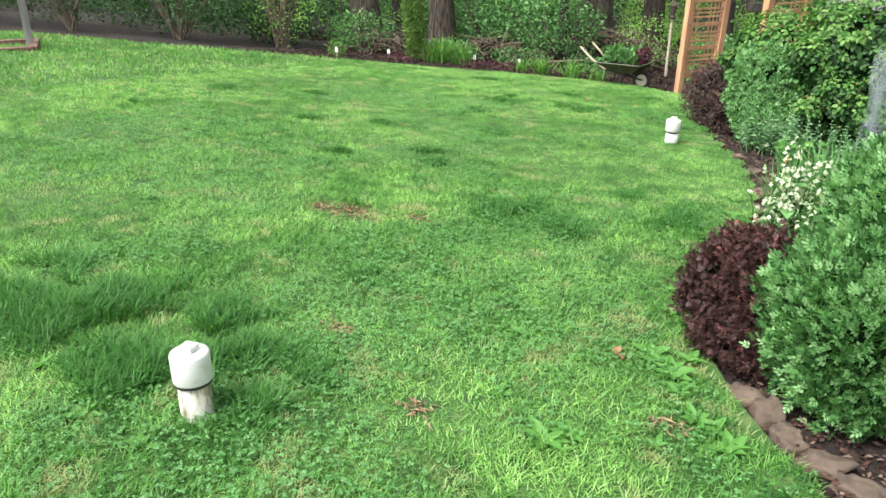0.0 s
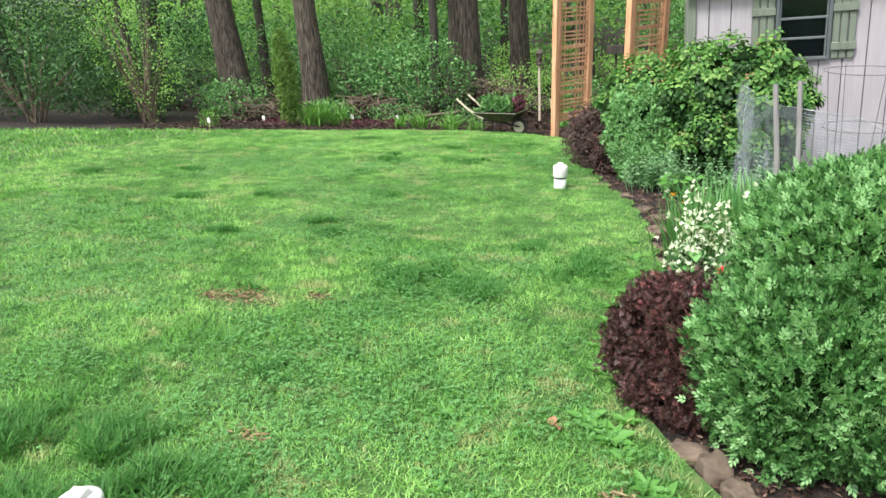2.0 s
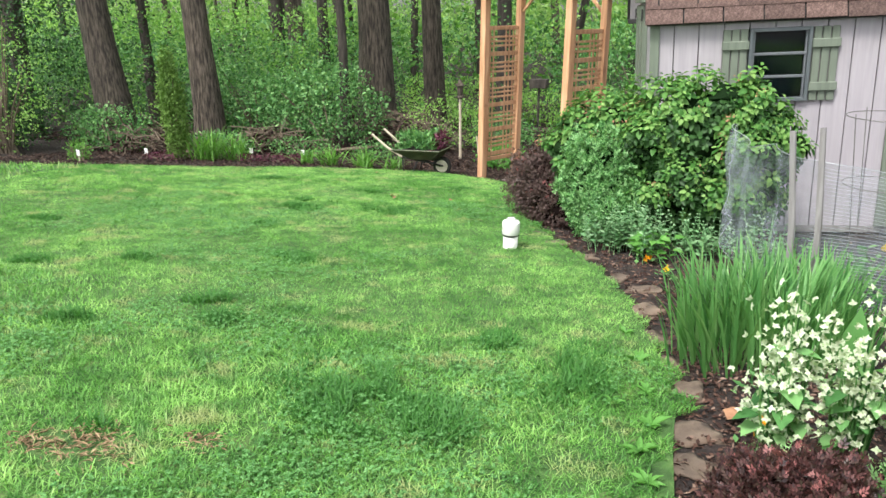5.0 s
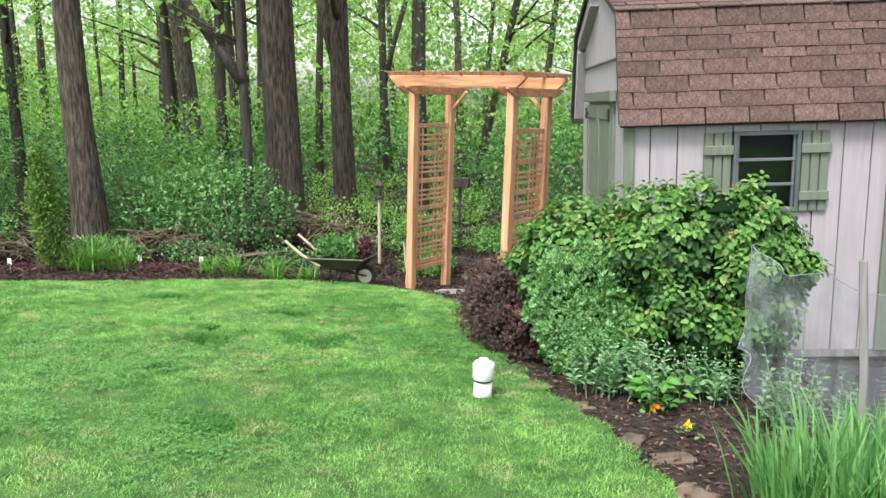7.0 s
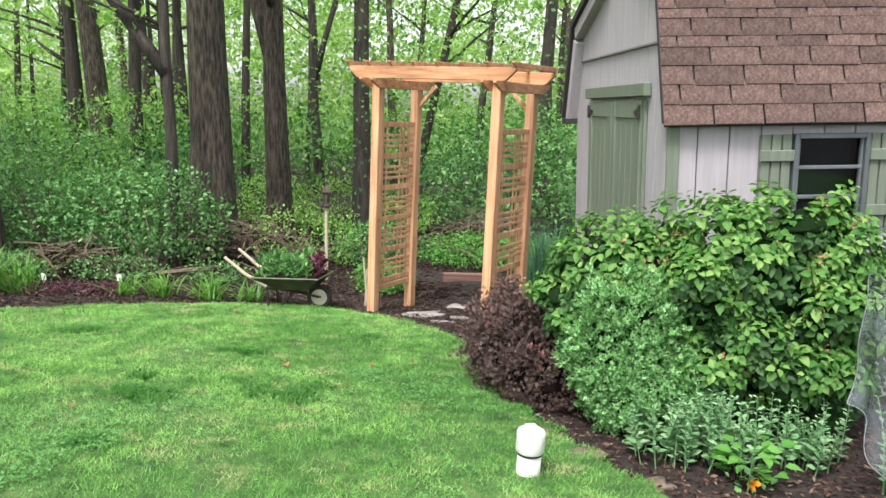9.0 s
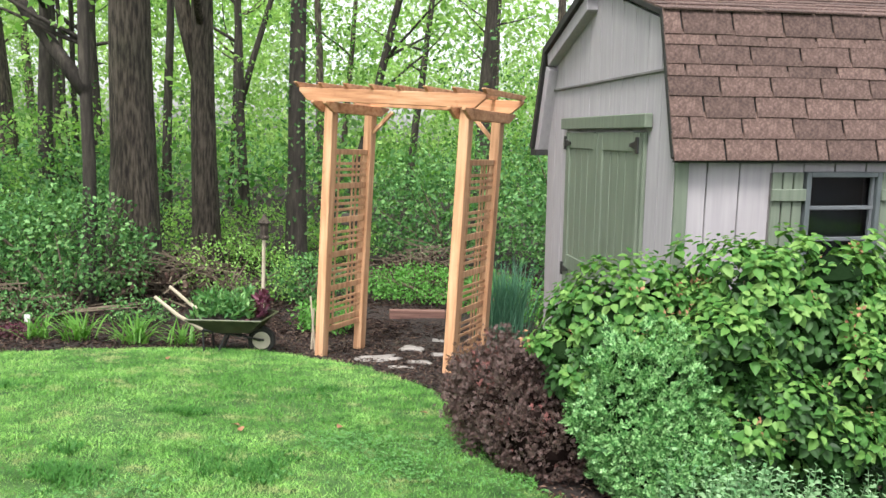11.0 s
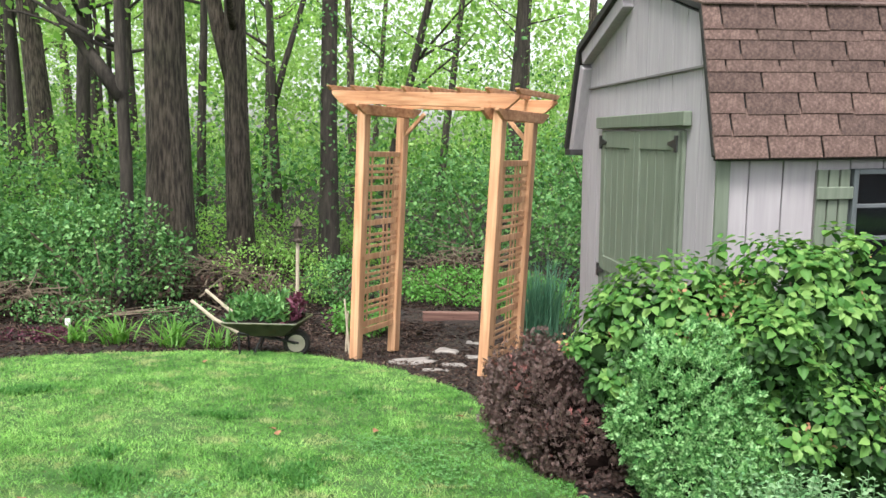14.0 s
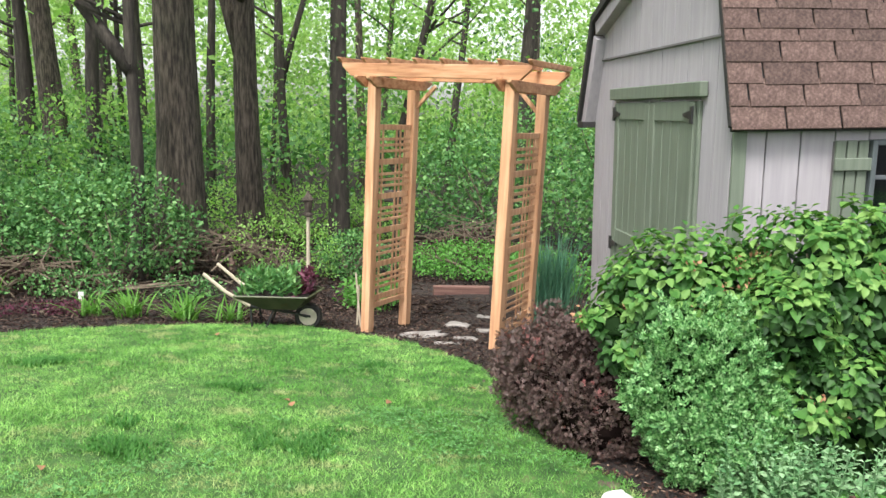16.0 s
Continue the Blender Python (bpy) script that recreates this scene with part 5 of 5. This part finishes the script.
# ---- wire mesh, tomato cage, netting and fabric ----
def netting():
    """A curtain of fine wire screen: free at one end, hung over the two stakes, sagging along the bed."""
    e = thing("wire_netting", (-.57, 6.33, float(G(6.33))), 0, "sagging sheet of fine grey wire netting hung on stakes", "wire netting")
    line = [(-.89, 7.28, 1.41, .80), (-.84, 7.05, 1.40, .62), (-.74, 6.75, 1.37, .50), (-.60, 6.40, 1.40, .46), (-.42, 6.42, 1.38, .46), (.0, 6.40, 1.25, .47), (.5, 6.46, 1.16, .47), (1.2, 6.6, 1.12, .47)]
    q = np.linspace(0, len(line) - 1, 64)
    cols = [np.interp(q, np.arange(len(line)), [p[i] for p in line]) for i in range(4)]
    bm = bmesh.new()
    grid = []
    for i, (x, y, top, low) in enumerate(zip(*(c.tolist() for c in cols))):
        column = []
        for j in range(15):
            v = j / 14
            fold = .035 * math.sin(q[i] * 5.1 + 1.5 * v) + .05 * noise.noise(Vector((q[i] * 1.7, v * 2.2, 3)))
            column.append(Vector((x + .57 + fold, y - 6.33 + .6 * fold, low + (top - low) * v - float(G(6.33)) + .03 * math.sin(q[i] * 3))))
        grid.append(column)
    rows = [[bm.verts.new(p) for p in c] for c in grid]
    for a, b in zip(rows, rows[1:]):
        for k in range(14):
            bm.faces.new((a[k], a[k + 1], b[k + 1], b[k]))
    part("screen", bm, SCREEN, e, "", True)
    for j in (0, 14):
        part("edge_wire", tube(bmesh.new(), [c[j] for c in grid], [.002] * 64, 4, False), WIRE, e)
    part("edge_wire", tube(bmesh.new(), grid[0], [.0025] * 15, 4, False), WIRE, e)
    wires = bmesh.new()
    for j in np.linspace(.5, 13.5, 40).tolist():
        k, f = int(j), j - int(j)
        tube(wires, [c[k].lerp(c[k + 1], f) for c in grid[36:]], [.0011] * 28, 3, False)
    part("mesh", wires, WIRE, e)["kind"] = "stuff"


netting()
cage = thing("tomato_cage", (-.05, 6.55, float(G(6.55))), 0, "round galvanised wire tomato cage", "tomato cage")
for z, r in ((1.13, .25), (.75, .22), (.4, .18)):
    part("ring", tube(bmesh.new(), [(r * math.cos(2 * math.pi * k / 24), r * math.sin(2 * math.pi * k / 24), z) for k in range(25)], [.003] * 25, 5, False), CAGEWIRE, cage)
for k in range(4):
    a = k * math.pi / 2 + .5
    part("leg", tube(bmesh.new(), [(.1 * math.cos(a), .1 * math.sin(a), -.15), (.25 * math.cos(a), .25 * math.sin(a), 1.15)], [.003, .003], 5), CAGEWIRE, cage)
fab = bmesh.new()
bmesh.ops.create_grid(fab, x_segments=24, y_segments=16, size=1)
for v in fab.verts:
    x, y = .62 + v.co.x * .95, 7.5 + v.co.y * 1.0
    v.co = Vector((x, y, float(G(y)) + .022 + .012 * noise.noise(Vector((x * 4, y * 4, 0)))))
bmesh.ops.solidify(fab, geom=fab.faces[:], thickness=.004)
tagged(part("weed_fabric", fab, FABRIC, None, "", True), "black woven weed fabric laid on the vegetable bed", "fabric")
for x, y, h in ((-.02, 6.9, .25), (.25, 6.6, .3), (-.3, 6.75, .25), (.1, 6.2, .25), (.35, 7.1, .2)):
    n = 40
    e = thing("vegetable_plant", (x, y, float(G(y))), 0, "small leafy green vegetable plant behind the netting", "plant")
    a = rng.uniform(0, 6.28, n)
    scatter("leaves", OVATE, np.stack([rng.normal(0, .07, n), rng.normal(0, .07, n), rng.uniform(.03, h, n)], -1), np.stack([np.cos(a), np.sin(a), rng.uniform(-.1, .6, n)], -1), np.tile((0, 0, 1.0), (n, 1)) + rng.normal(0, .3, (n, 3)), rng.uniform(.05, .09, n), SAGE, e)
    part("stem", tube(bmesh.new(), [(0, 0, -.01), (0, 0, h)], [.005, .003], 5), IRIS, e)

# ---- wooden play frame at the lawn's far side ----
play = thing("play_structure", (-12.1, 5.98, float(G(5.98))), -27, "weathered reddish wooden frame with a base and an upright post", "play structure")
part("post", boxed((.10, .10, 1.0), (0, 0, .5), .006), OLDWOOD, play)
part("post", boxed((.10, .10, 1.0), (-.2, -1.6, .5), .006), OLDWOOD, play)
part("top_beam", boxed((.12, 2.6, .12), (0, -.75, 1.02), .006), REDWOOD, play)
part("base_board", boxed((1.0, .12, .09), (-.05, .05, .06), .006), REDWOOD, play)
part("base_board", boxed((.12, 2.4, .09), (.42, -1.15, .06), .006), REDWOOD, play)
part("base_board", boxed((.12, 2.4, .09), (-.5, -1.15, .06), .006), REDWOOD, play)
part("base_board", boxed((1.0, .12, .09), (-.05, -2.3, .06), .006), REDWOOD, play)

# ---- trees ----
def limb_points(start, way, length, steps, bend, seed):
    p, d, pts = Vector(start), Vector(way).normalized(), [Vector(start)]
    for i in range(steps):
        d = (d + noise.noise_vector(Vector((seed * 3.7, i * .6, 2.0))) * bend + Vector((0, 0, .05))).normalized()
        p = p + d * (length / steps)
        pts.append(p.copy())
    return pts


def tree(x, y, r, height, lean=(0, 0), bark=BARK, fork=None, crown=1500, seed=1, label="tall woodland tree with a straight grey-brown trunk", low=4.5, limbs=7, ivy=False, spread=2.6):
    z = float(G(y))
    e = thing("tree", (x, y, z), 0, label, "tree", "woodland trees")
    bm = bmesh.new()
    n = 12
    pts = [(lean[0] * (i / n) * height + .05 * noise.noise(Vector((seed, i * .5, 0))), lean[1] * (i / n) * height + .05 * noise.noise(Vector((seed, i * .5, 5))), -.3 + (height + .3) * i / n) for i in range(n + 1)]
    rad = [r * (1.45 if i == 0 else 1.12 if i == 1 else 1.0) * (1 - .72 * (i / n)) for i in range(n + 1)]
    pts.insert(1, tuple(Vector(pts[0]).lerp(Vector(pts[1]), .4)))
    rad.insert(1, r * 1.2)
    tube(bm, pts, rad, 14, True, .16, seed)
    part("trunk", bm, bark, e, "", True)
    tips = []
    lb = bmesh.new()
    if fork:
        fz, sx, fr = fork
        q = Vector(pts[0]).lerp(Vector(pts[-1]), (fz + .3) / (height + .3))
        f = limb_points(q, (sx, .1, 1.1), height - fz, 8, .16, seed + 4)
        tube(lb, f, [fr * (1 - .09 * i) for i in range(9)], 10, True, .12, seed + 2)
        tips.append(f[-1])
    for i in range(limbs):
        q = rng.uniform(.32, .97)
        s = Vector(pts[0]).lerp(Vector(pts[-1]), q)
        a = rng.uniform(0, 6.28)
        f = limb_points(s, (math.cos(a), math.sin(a), rng.uniform(.2, .9)), rng.uniform(1.4, spread + .6), 5, .35, seed + i)
        tube(lb, f, [r * (1 - .7 * q) * .42 * (1 - .17 * k) + .004 for k in range(6)], 6)
        tips += [f[-1], f[3], f[4]]
    part("limb_work", lb, bark, e, "", True)["kind"] = "stuff"
    if crown:
        t = np.array([tuple(v) for v in tips])
        c = t[rng.integers(0, len(t), crown)]
        p = c + rng.normal(0, .5, (crown, 3)) * np.array((1, 1, .55))
        p = p[p[:, 2] > low * .5]
        k = len(p)
        scatter("crown", LEAF, p, rand_unit(k) + np.array((0, 0, -.3)), rand_unit(k) * .8 + np.array((0, 0, .8)), rng.uniform(.09, .18, k), CANOPY, e)
    if ivy:
        k = 500
        a, zz = rng.uniform(0, 6.28, k), rng.uniform(0, height * .6, k)
        cp = np.stack([lean[0] * zz + np.cos(a) * r * 1.05, lean[1] * zz + np.sin(a) * r * 1.05, zz], -1)
        scatter("ivy", LEAF, cp, rand_unit(k), np.stack([np.cos(a), np.sin(a), .3 * np.ones(k)], -1), rng.uniform(.05, .10, k), UNDER, e)
    return e


tree(-7.15, 14.85, .34, 13, (-.01, .0), BARK, None, 1300, 1)
tree(-6.78, 16.9, .23, 12, (-.02, 0), BARK, (3.0, -.28, .14), 1300, 2, "woodland tree whose trunk forks into two")
tree(-5.3, 17.15, .175, 12, (-.012, 0), BARKDARK, None, 1300, 3, "dark woodland tree wrapped in ivy stems", ivy=True)
tree(-7.32, 13.9, .10, 8, (-.012, 0), BARKDARK, (2.7, -.9, .10), 500, 4, "crooked dark tree forking low down")
tree(-9.62, 13.0, .25, 12, (-.025, 0), BARK, None, 1300, 5)
tree(-10.75, 12.05, .28, 12, (-.09, 0), BARK, None, 1300, 6, "leaning woodland tree with shaggy bark")
tree(-10.4, 18.6, .15, 12, (.03, 0), BARKDARK, None, 1100, 7)
tree(-11.6, 19.8, .27, 13, (-.09, 0), BARK, None, 1200, 8)
tree(-12.4, 20.0, .16, 12, (-.03, 0), BARKDARK, None, 1000, 9)
tree(-13.2, 21.0, .13, 12, (0, 0), BARKDARK, None, 1000, 10)
tree(-2.0, 21.0, .18, 13, (.005, 0), BARKDARK, None, 1200, 11)
tree(-5.3, 22.5, .13, 11, (.22, 0), BARKDARK, None, 900, 12, "slender dark tree leaning over")
tree(-8.0, 24.0, .14, 12, (-.04, 0), BARKDARK, (3.0, .3, .09), 1000, 13)
tree(-3.9, 25.5, .12, 12, (.09, 0), BARKDARK, None, 900, 14)
tree(-.2, 14.5, .2, 12, (.1, 0), BARKDARK, None, 1100, 15)
tree(-14.5, 13.5, .2, 12, (0, 0), BARKDARK, None, 1000, 16)
tree(-16.5, 15.0, .17, 12, (.02, 0), BARKDARK, None, 1000, 17)
tree(-13.0, 15.5, .12, 11, (-.02, 0), BARKDARK, None, 900, 18)
tree(-18.0, 12.0, .2, 12, (0, 0), BARKDARK, None, 1000, 19)
tree(-9.0, 21.0, .11, 11, (.03, 0), BARKDARK, None, 800, 20)
tree(-12.3, 11.2, .09, 5, (-.22, 0), BARKDARK, None, 500, 21, "small dark leaning tree at the wood's edge", 2.5)
for i in range(26):
    x = rng.uniform(-26, 8)
    tree(x, rng.uniform(24, 36), rng.uniform(.08, .2), rng.uniform(10, 14), (rng.normal(0, .04), 0), BARKDARK if i % 3 else BARK, None, 420, 30 + i, "distant slender woodland tree", limbs=5)


def bush(x, y, blobs, n, size, mat, seed, label, shape=LEAF, stems=6, inner=True, shell=(.55, 1.05)):
    z = float(G(y))
    e = thing("woodland_bush", (x, y, z), 0, label, "bush", "understory bushes")
    p, d = cloud(blobs, int(n * 1.9), seed, .3, shell, 1.8, .02)
    k = len(p)
    size = (size[0] * .68, size[1] * .72)
    scatter("leaves", shape, p, d * .5 + rand_unit(k) * .8, d * .4 + rand_unit(k) * .7 + np.array((0, 0, .7)), rng.uniform(*size, k), mat, e)
    for i in range(stems):
        c, r = blobs[i % len(blobs)]
        a = rng.uniform(0, 6.28)
        t = (c[0] + math.cos(a) * r[0] * .7, c[1] + math.sin(a) * r[1] * .7, c[2] + r[2] * rng.uniform(.1, .7))
        part("stem", tube(bmesh.new(), [(rng.normal(0, .06), rng.normal(0, .06), -.05), (t[0] * .4, t[1] * .4, t[2] * .5), t], [.022, .016, .006], 5), TWIG, e)


bush(-7.5, 13.6, [((0, 0, .85), (.8, .7, .7)), ((-.8, .2, .75), (.8, .7, .65)), ((.5, .3, .6), (.5, .5, .5))], 3400, (.06, .12), UNDER, 3, "dense dark green bush under the trees")
bush(-9.2, 13.9, [((0, 0, .7), (.9, .7, .7)), ((-.8, .2, .8), (.8, .6, .7))], 2600, (.06, .12), UNDER, 4, "dense green bush under the trees")
bush(-5.7, 14.3, [((0, 0, .5), (.7, .5, .5)), ((.5, .2, .4), (.5, .5, .4))], 900, (.05, .09), CANOPY, 5, "light green bush behind the wheelbarrow")
bush(-4.7, 14.8, [((0, 0, .3), (.6, .5, .35))], 1100, (.05, .10), UNDER, 6, "low light green bush behind the arbor")
bush(-4.1, 12.9, [((0, 0, .16), (.4, .4, .2))], 600, (.05, .10), WEED, 7, "low bright green plants behind the arbor")
bush(-2.9, 15.4, [((0, 0, .2), (1.3, .8, .26))], 1900, (.05, .10), WEED, 8, "low bright green ground cover behind the arbor")
bush(-1.9, 14.2, [((0, 0, .25), (.7, .8, .3))], 900, (.05, .10), WEED, 9, "low bright green ground cover beside the shed")
bush(-2.6, 18.3, [((0, 0, 1.2), (1.3, .9, 1.2)), ((1.1, .3, 1.4), (1.1, .8, 1.3)), ((-1.3, .4, .9), (1.0, .8, .9))], 4200, (.08, .15), UNDER, 10, "tall dense bush behind the arbor")
bush(-.6, 16.5, [((0, 0, 1.4), (1.2, .9, 1.4))], 2200, (.08, .15), UNDER, 11, "tall dense bush behind the shed")
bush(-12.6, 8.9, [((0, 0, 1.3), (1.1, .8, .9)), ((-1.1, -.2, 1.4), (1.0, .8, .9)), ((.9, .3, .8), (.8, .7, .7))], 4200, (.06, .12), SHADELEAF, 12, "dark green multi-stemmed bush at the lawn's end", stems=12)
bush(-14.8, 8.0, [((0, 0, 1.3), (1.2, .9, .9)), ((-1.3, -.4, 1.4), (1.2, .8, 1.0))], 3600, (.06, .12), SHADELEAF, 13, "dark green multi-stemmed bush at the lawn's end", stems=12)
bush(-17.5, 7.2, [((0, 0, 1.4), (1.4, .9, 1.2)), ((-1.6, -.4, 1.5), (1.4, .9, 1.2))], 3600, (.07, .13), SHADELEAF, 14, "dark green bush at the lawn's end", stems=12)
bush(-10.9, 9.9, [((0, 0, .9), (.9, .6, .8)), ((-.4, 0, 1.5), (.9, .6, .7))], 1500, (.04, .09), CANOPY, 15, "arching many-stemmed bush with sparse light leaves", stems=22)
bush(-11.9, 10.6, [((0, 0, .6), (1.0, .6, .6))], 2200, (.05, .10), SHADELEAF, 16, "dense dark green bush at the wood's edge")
bush(-10.4, 11.4, [((0, 0, .35), (.8, .5, .4))], 1200, (.05, .10), UNDER, 17, "green bush at the foot of the trees")
bush(-9.35, 9.75, [((0, 0, .14), (.18, .15, .16))], 260, (.03, .06), LILY, 18, "small yellow-green perennial in the bed")
bush(-7.6, 12.75, [((0, 0, .14), (.7, .35, .18)), ((1.3, .1, .13), (.4, .3, .16))], 900, (.04, .08), UNDER, 19, "low light green plants along the mulch bed")
bush(-8.9, 12.3, [((0, 0, .16), (.7, .3, .2))], 800, (.05, .10), UNDER, 20, "low green plants along the mulch bed")
for x, y, w in ((-7.25, 11.45, .3), (-7.6, 11.2, .25), (-8.6, 10.5, .3), (-7.0, 11.5, .2)):
    bush(x, y, [((0, 0, .05), (w, .15, .07))], 160, (.03, .06), PURPLE, 21 + w, "low purple-leaved bedding plant", stems=3)
bush(-8.5, 10.8, [((0, 0, .4), (.17, .17, .42)), ((-.03, 0, .85), (.19, .19, .5)), ((-.06, 0, 1.25), (.12, .12, .38))], 5000, (.05, .10), CONIFER, 25, "narrow upright olive green conifer", NARROW, 3, True, (.3, 1.05))


def brush_pile(x, y, r, h, n, seed):
    e = thing("brush_pile", (x, y, float(G(y))), 0, "heap of brown dead branches and leaves", "brush pile")
    bm = bmesh.new()
    for i in range(n):
        a = rng.uniform(0, 3.14)
        c = Vector((rng.normal(0, r * .45), rng.normal(0, r * .3), 0))
        c.z = max(.02, h * (1 - (c.x / r) ** 2)) * rng.uniform(.1, 1)
        d = Vector((math.cos(a), math.sin(a) * .5, rng.normal(0, .35))) * rng.uniform(.25, .6)
        tube(bm, [c - d, c + Vector((0, 0, .06)), c + d], [.012, .009, .004], 4)
    part("branch_tangle", bm, TWIG, e)["kind"] = "stuff"
    k = n * 8
    p = np.stack([rng.normal(0, r * .5, k), rng.normal(0, r * .3, k), np.zeros(k)], -1)
    p[:, 2] = np.maximum(.02, h * (1 - (p[:, 0] / r) ** 2)) * rng.uniform(.1, .9, k)
    scatter("dead_leaves", LEAF, p, rand_unit(k), rand_unit(k) + np.array((0, 0, .8)), rng.uniform(.05, .1, k), CHIP, e)


brush_pile(-6.4, 14.3, 1.1, .6, 90, 1)
brush_pile(-8.4, 13.1, 1.0, .4, 80, 2)
brush_pile(-9.6, 11.5, 1.0, .35, 70, 3)
bush(-5.9, 17.6, [((0, 0, .5), (1.0, .6, .6)), ((1.2, .4, .4), (.8, .6, .5)), ((-1.3, .2, .5), (.8, .6, .6))], 2600, (.06, .12), CANOPY, 28, "loose green undergrowth between the trunks")
brush_pile(-3.0, 16.8, 1.4, .5, 80, 4)

# ---- the wood's leaves farther off ----
def far_leaves(n, x0, x1, y0, y1, z0, z1, size, seed, keep_at, mat, label, thin=.035, from_z=3, lump=.33, per=19):
    p = np.stack([rng.uniform(x0, x1, n // 14), rng.uniform(y0, y1, n // 14), z0 + (z1 - z0) * rng.uniform(0, 1, n // 14) ** .9], -1)
    d = np.array([noise.noise(Vector((a * lump, b * lump, c * lump * 1.2 + seed))) + .5 * noise.noise(Vector((a * .9, b * .9, c * 1.0 + seed))) for a, b, c in p.tolist()])
    p = p[d > keep_at + thin * np.clip(p[:, 2] - from_z, 0, 12)]
    p = np.repeat(p, per, 0)
    p = p + rng.normal(0, 1, p.shape) * np.array((1.0, 1.0, .45)) * (size[1] * 1.9)
    p = p[p[:, 2] > -.3]
    k = len(p)
    tagged(scatter("woodland_foliage", LEAF, p, rand_unit(k) + np.array((0, 0, -.3)), rand_unit(k) * .8 + np.array((0, 0, .8)), rng.uniform(*size, k), mat), label, "foliage", "", "stuff")


far_leaves(44000, -28, -8.3, 13.8, 20, -.25, 1.5, (.05, .11), 9.0, -.1, UNDER, "dark green undergrowth behind the lawn")
far_leaves(20000, -28, -8.3, 13.8, 20, -.25, 2.2, (.05, .11), 10.0, .02, CANOPY, "light green undergrowth behind the lawn")
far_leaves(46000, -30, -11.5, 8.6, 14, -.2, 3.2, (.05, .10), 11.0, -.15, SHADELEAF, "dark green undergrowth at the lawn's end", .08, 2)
far_leaves(46000, -24, 6, 17.5, 26, 1.4, 8, (.06, .13), 1.0, .22, CANOPY, "bright green spring leaves of the wood", .02)
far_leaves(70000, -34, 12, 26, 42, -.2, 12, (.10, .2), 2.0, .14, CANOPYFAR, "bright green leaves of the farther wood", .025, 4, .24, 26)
far_leaves(34000, -34, 12, 18, 34, -.3, 1.8, (.08, .2), 6.0, .0, UNDER, "dark green undergrowth of the wood")
far_leaves(40000, -34, 12, 19, 42, -.3, 3.0, (.10, .24), 3.0, .1, CANOPY, "green undergrowth of the wood")
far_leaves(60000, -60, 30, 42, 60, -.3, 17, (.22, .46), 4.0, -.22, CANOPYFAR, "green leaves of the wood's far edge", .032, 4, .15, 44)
far_leaves(14000, -24, 6, 17.5, 26, .4, 8, (.06, .13), 7.0, .18, UNDER, "darker leaves of the wood")
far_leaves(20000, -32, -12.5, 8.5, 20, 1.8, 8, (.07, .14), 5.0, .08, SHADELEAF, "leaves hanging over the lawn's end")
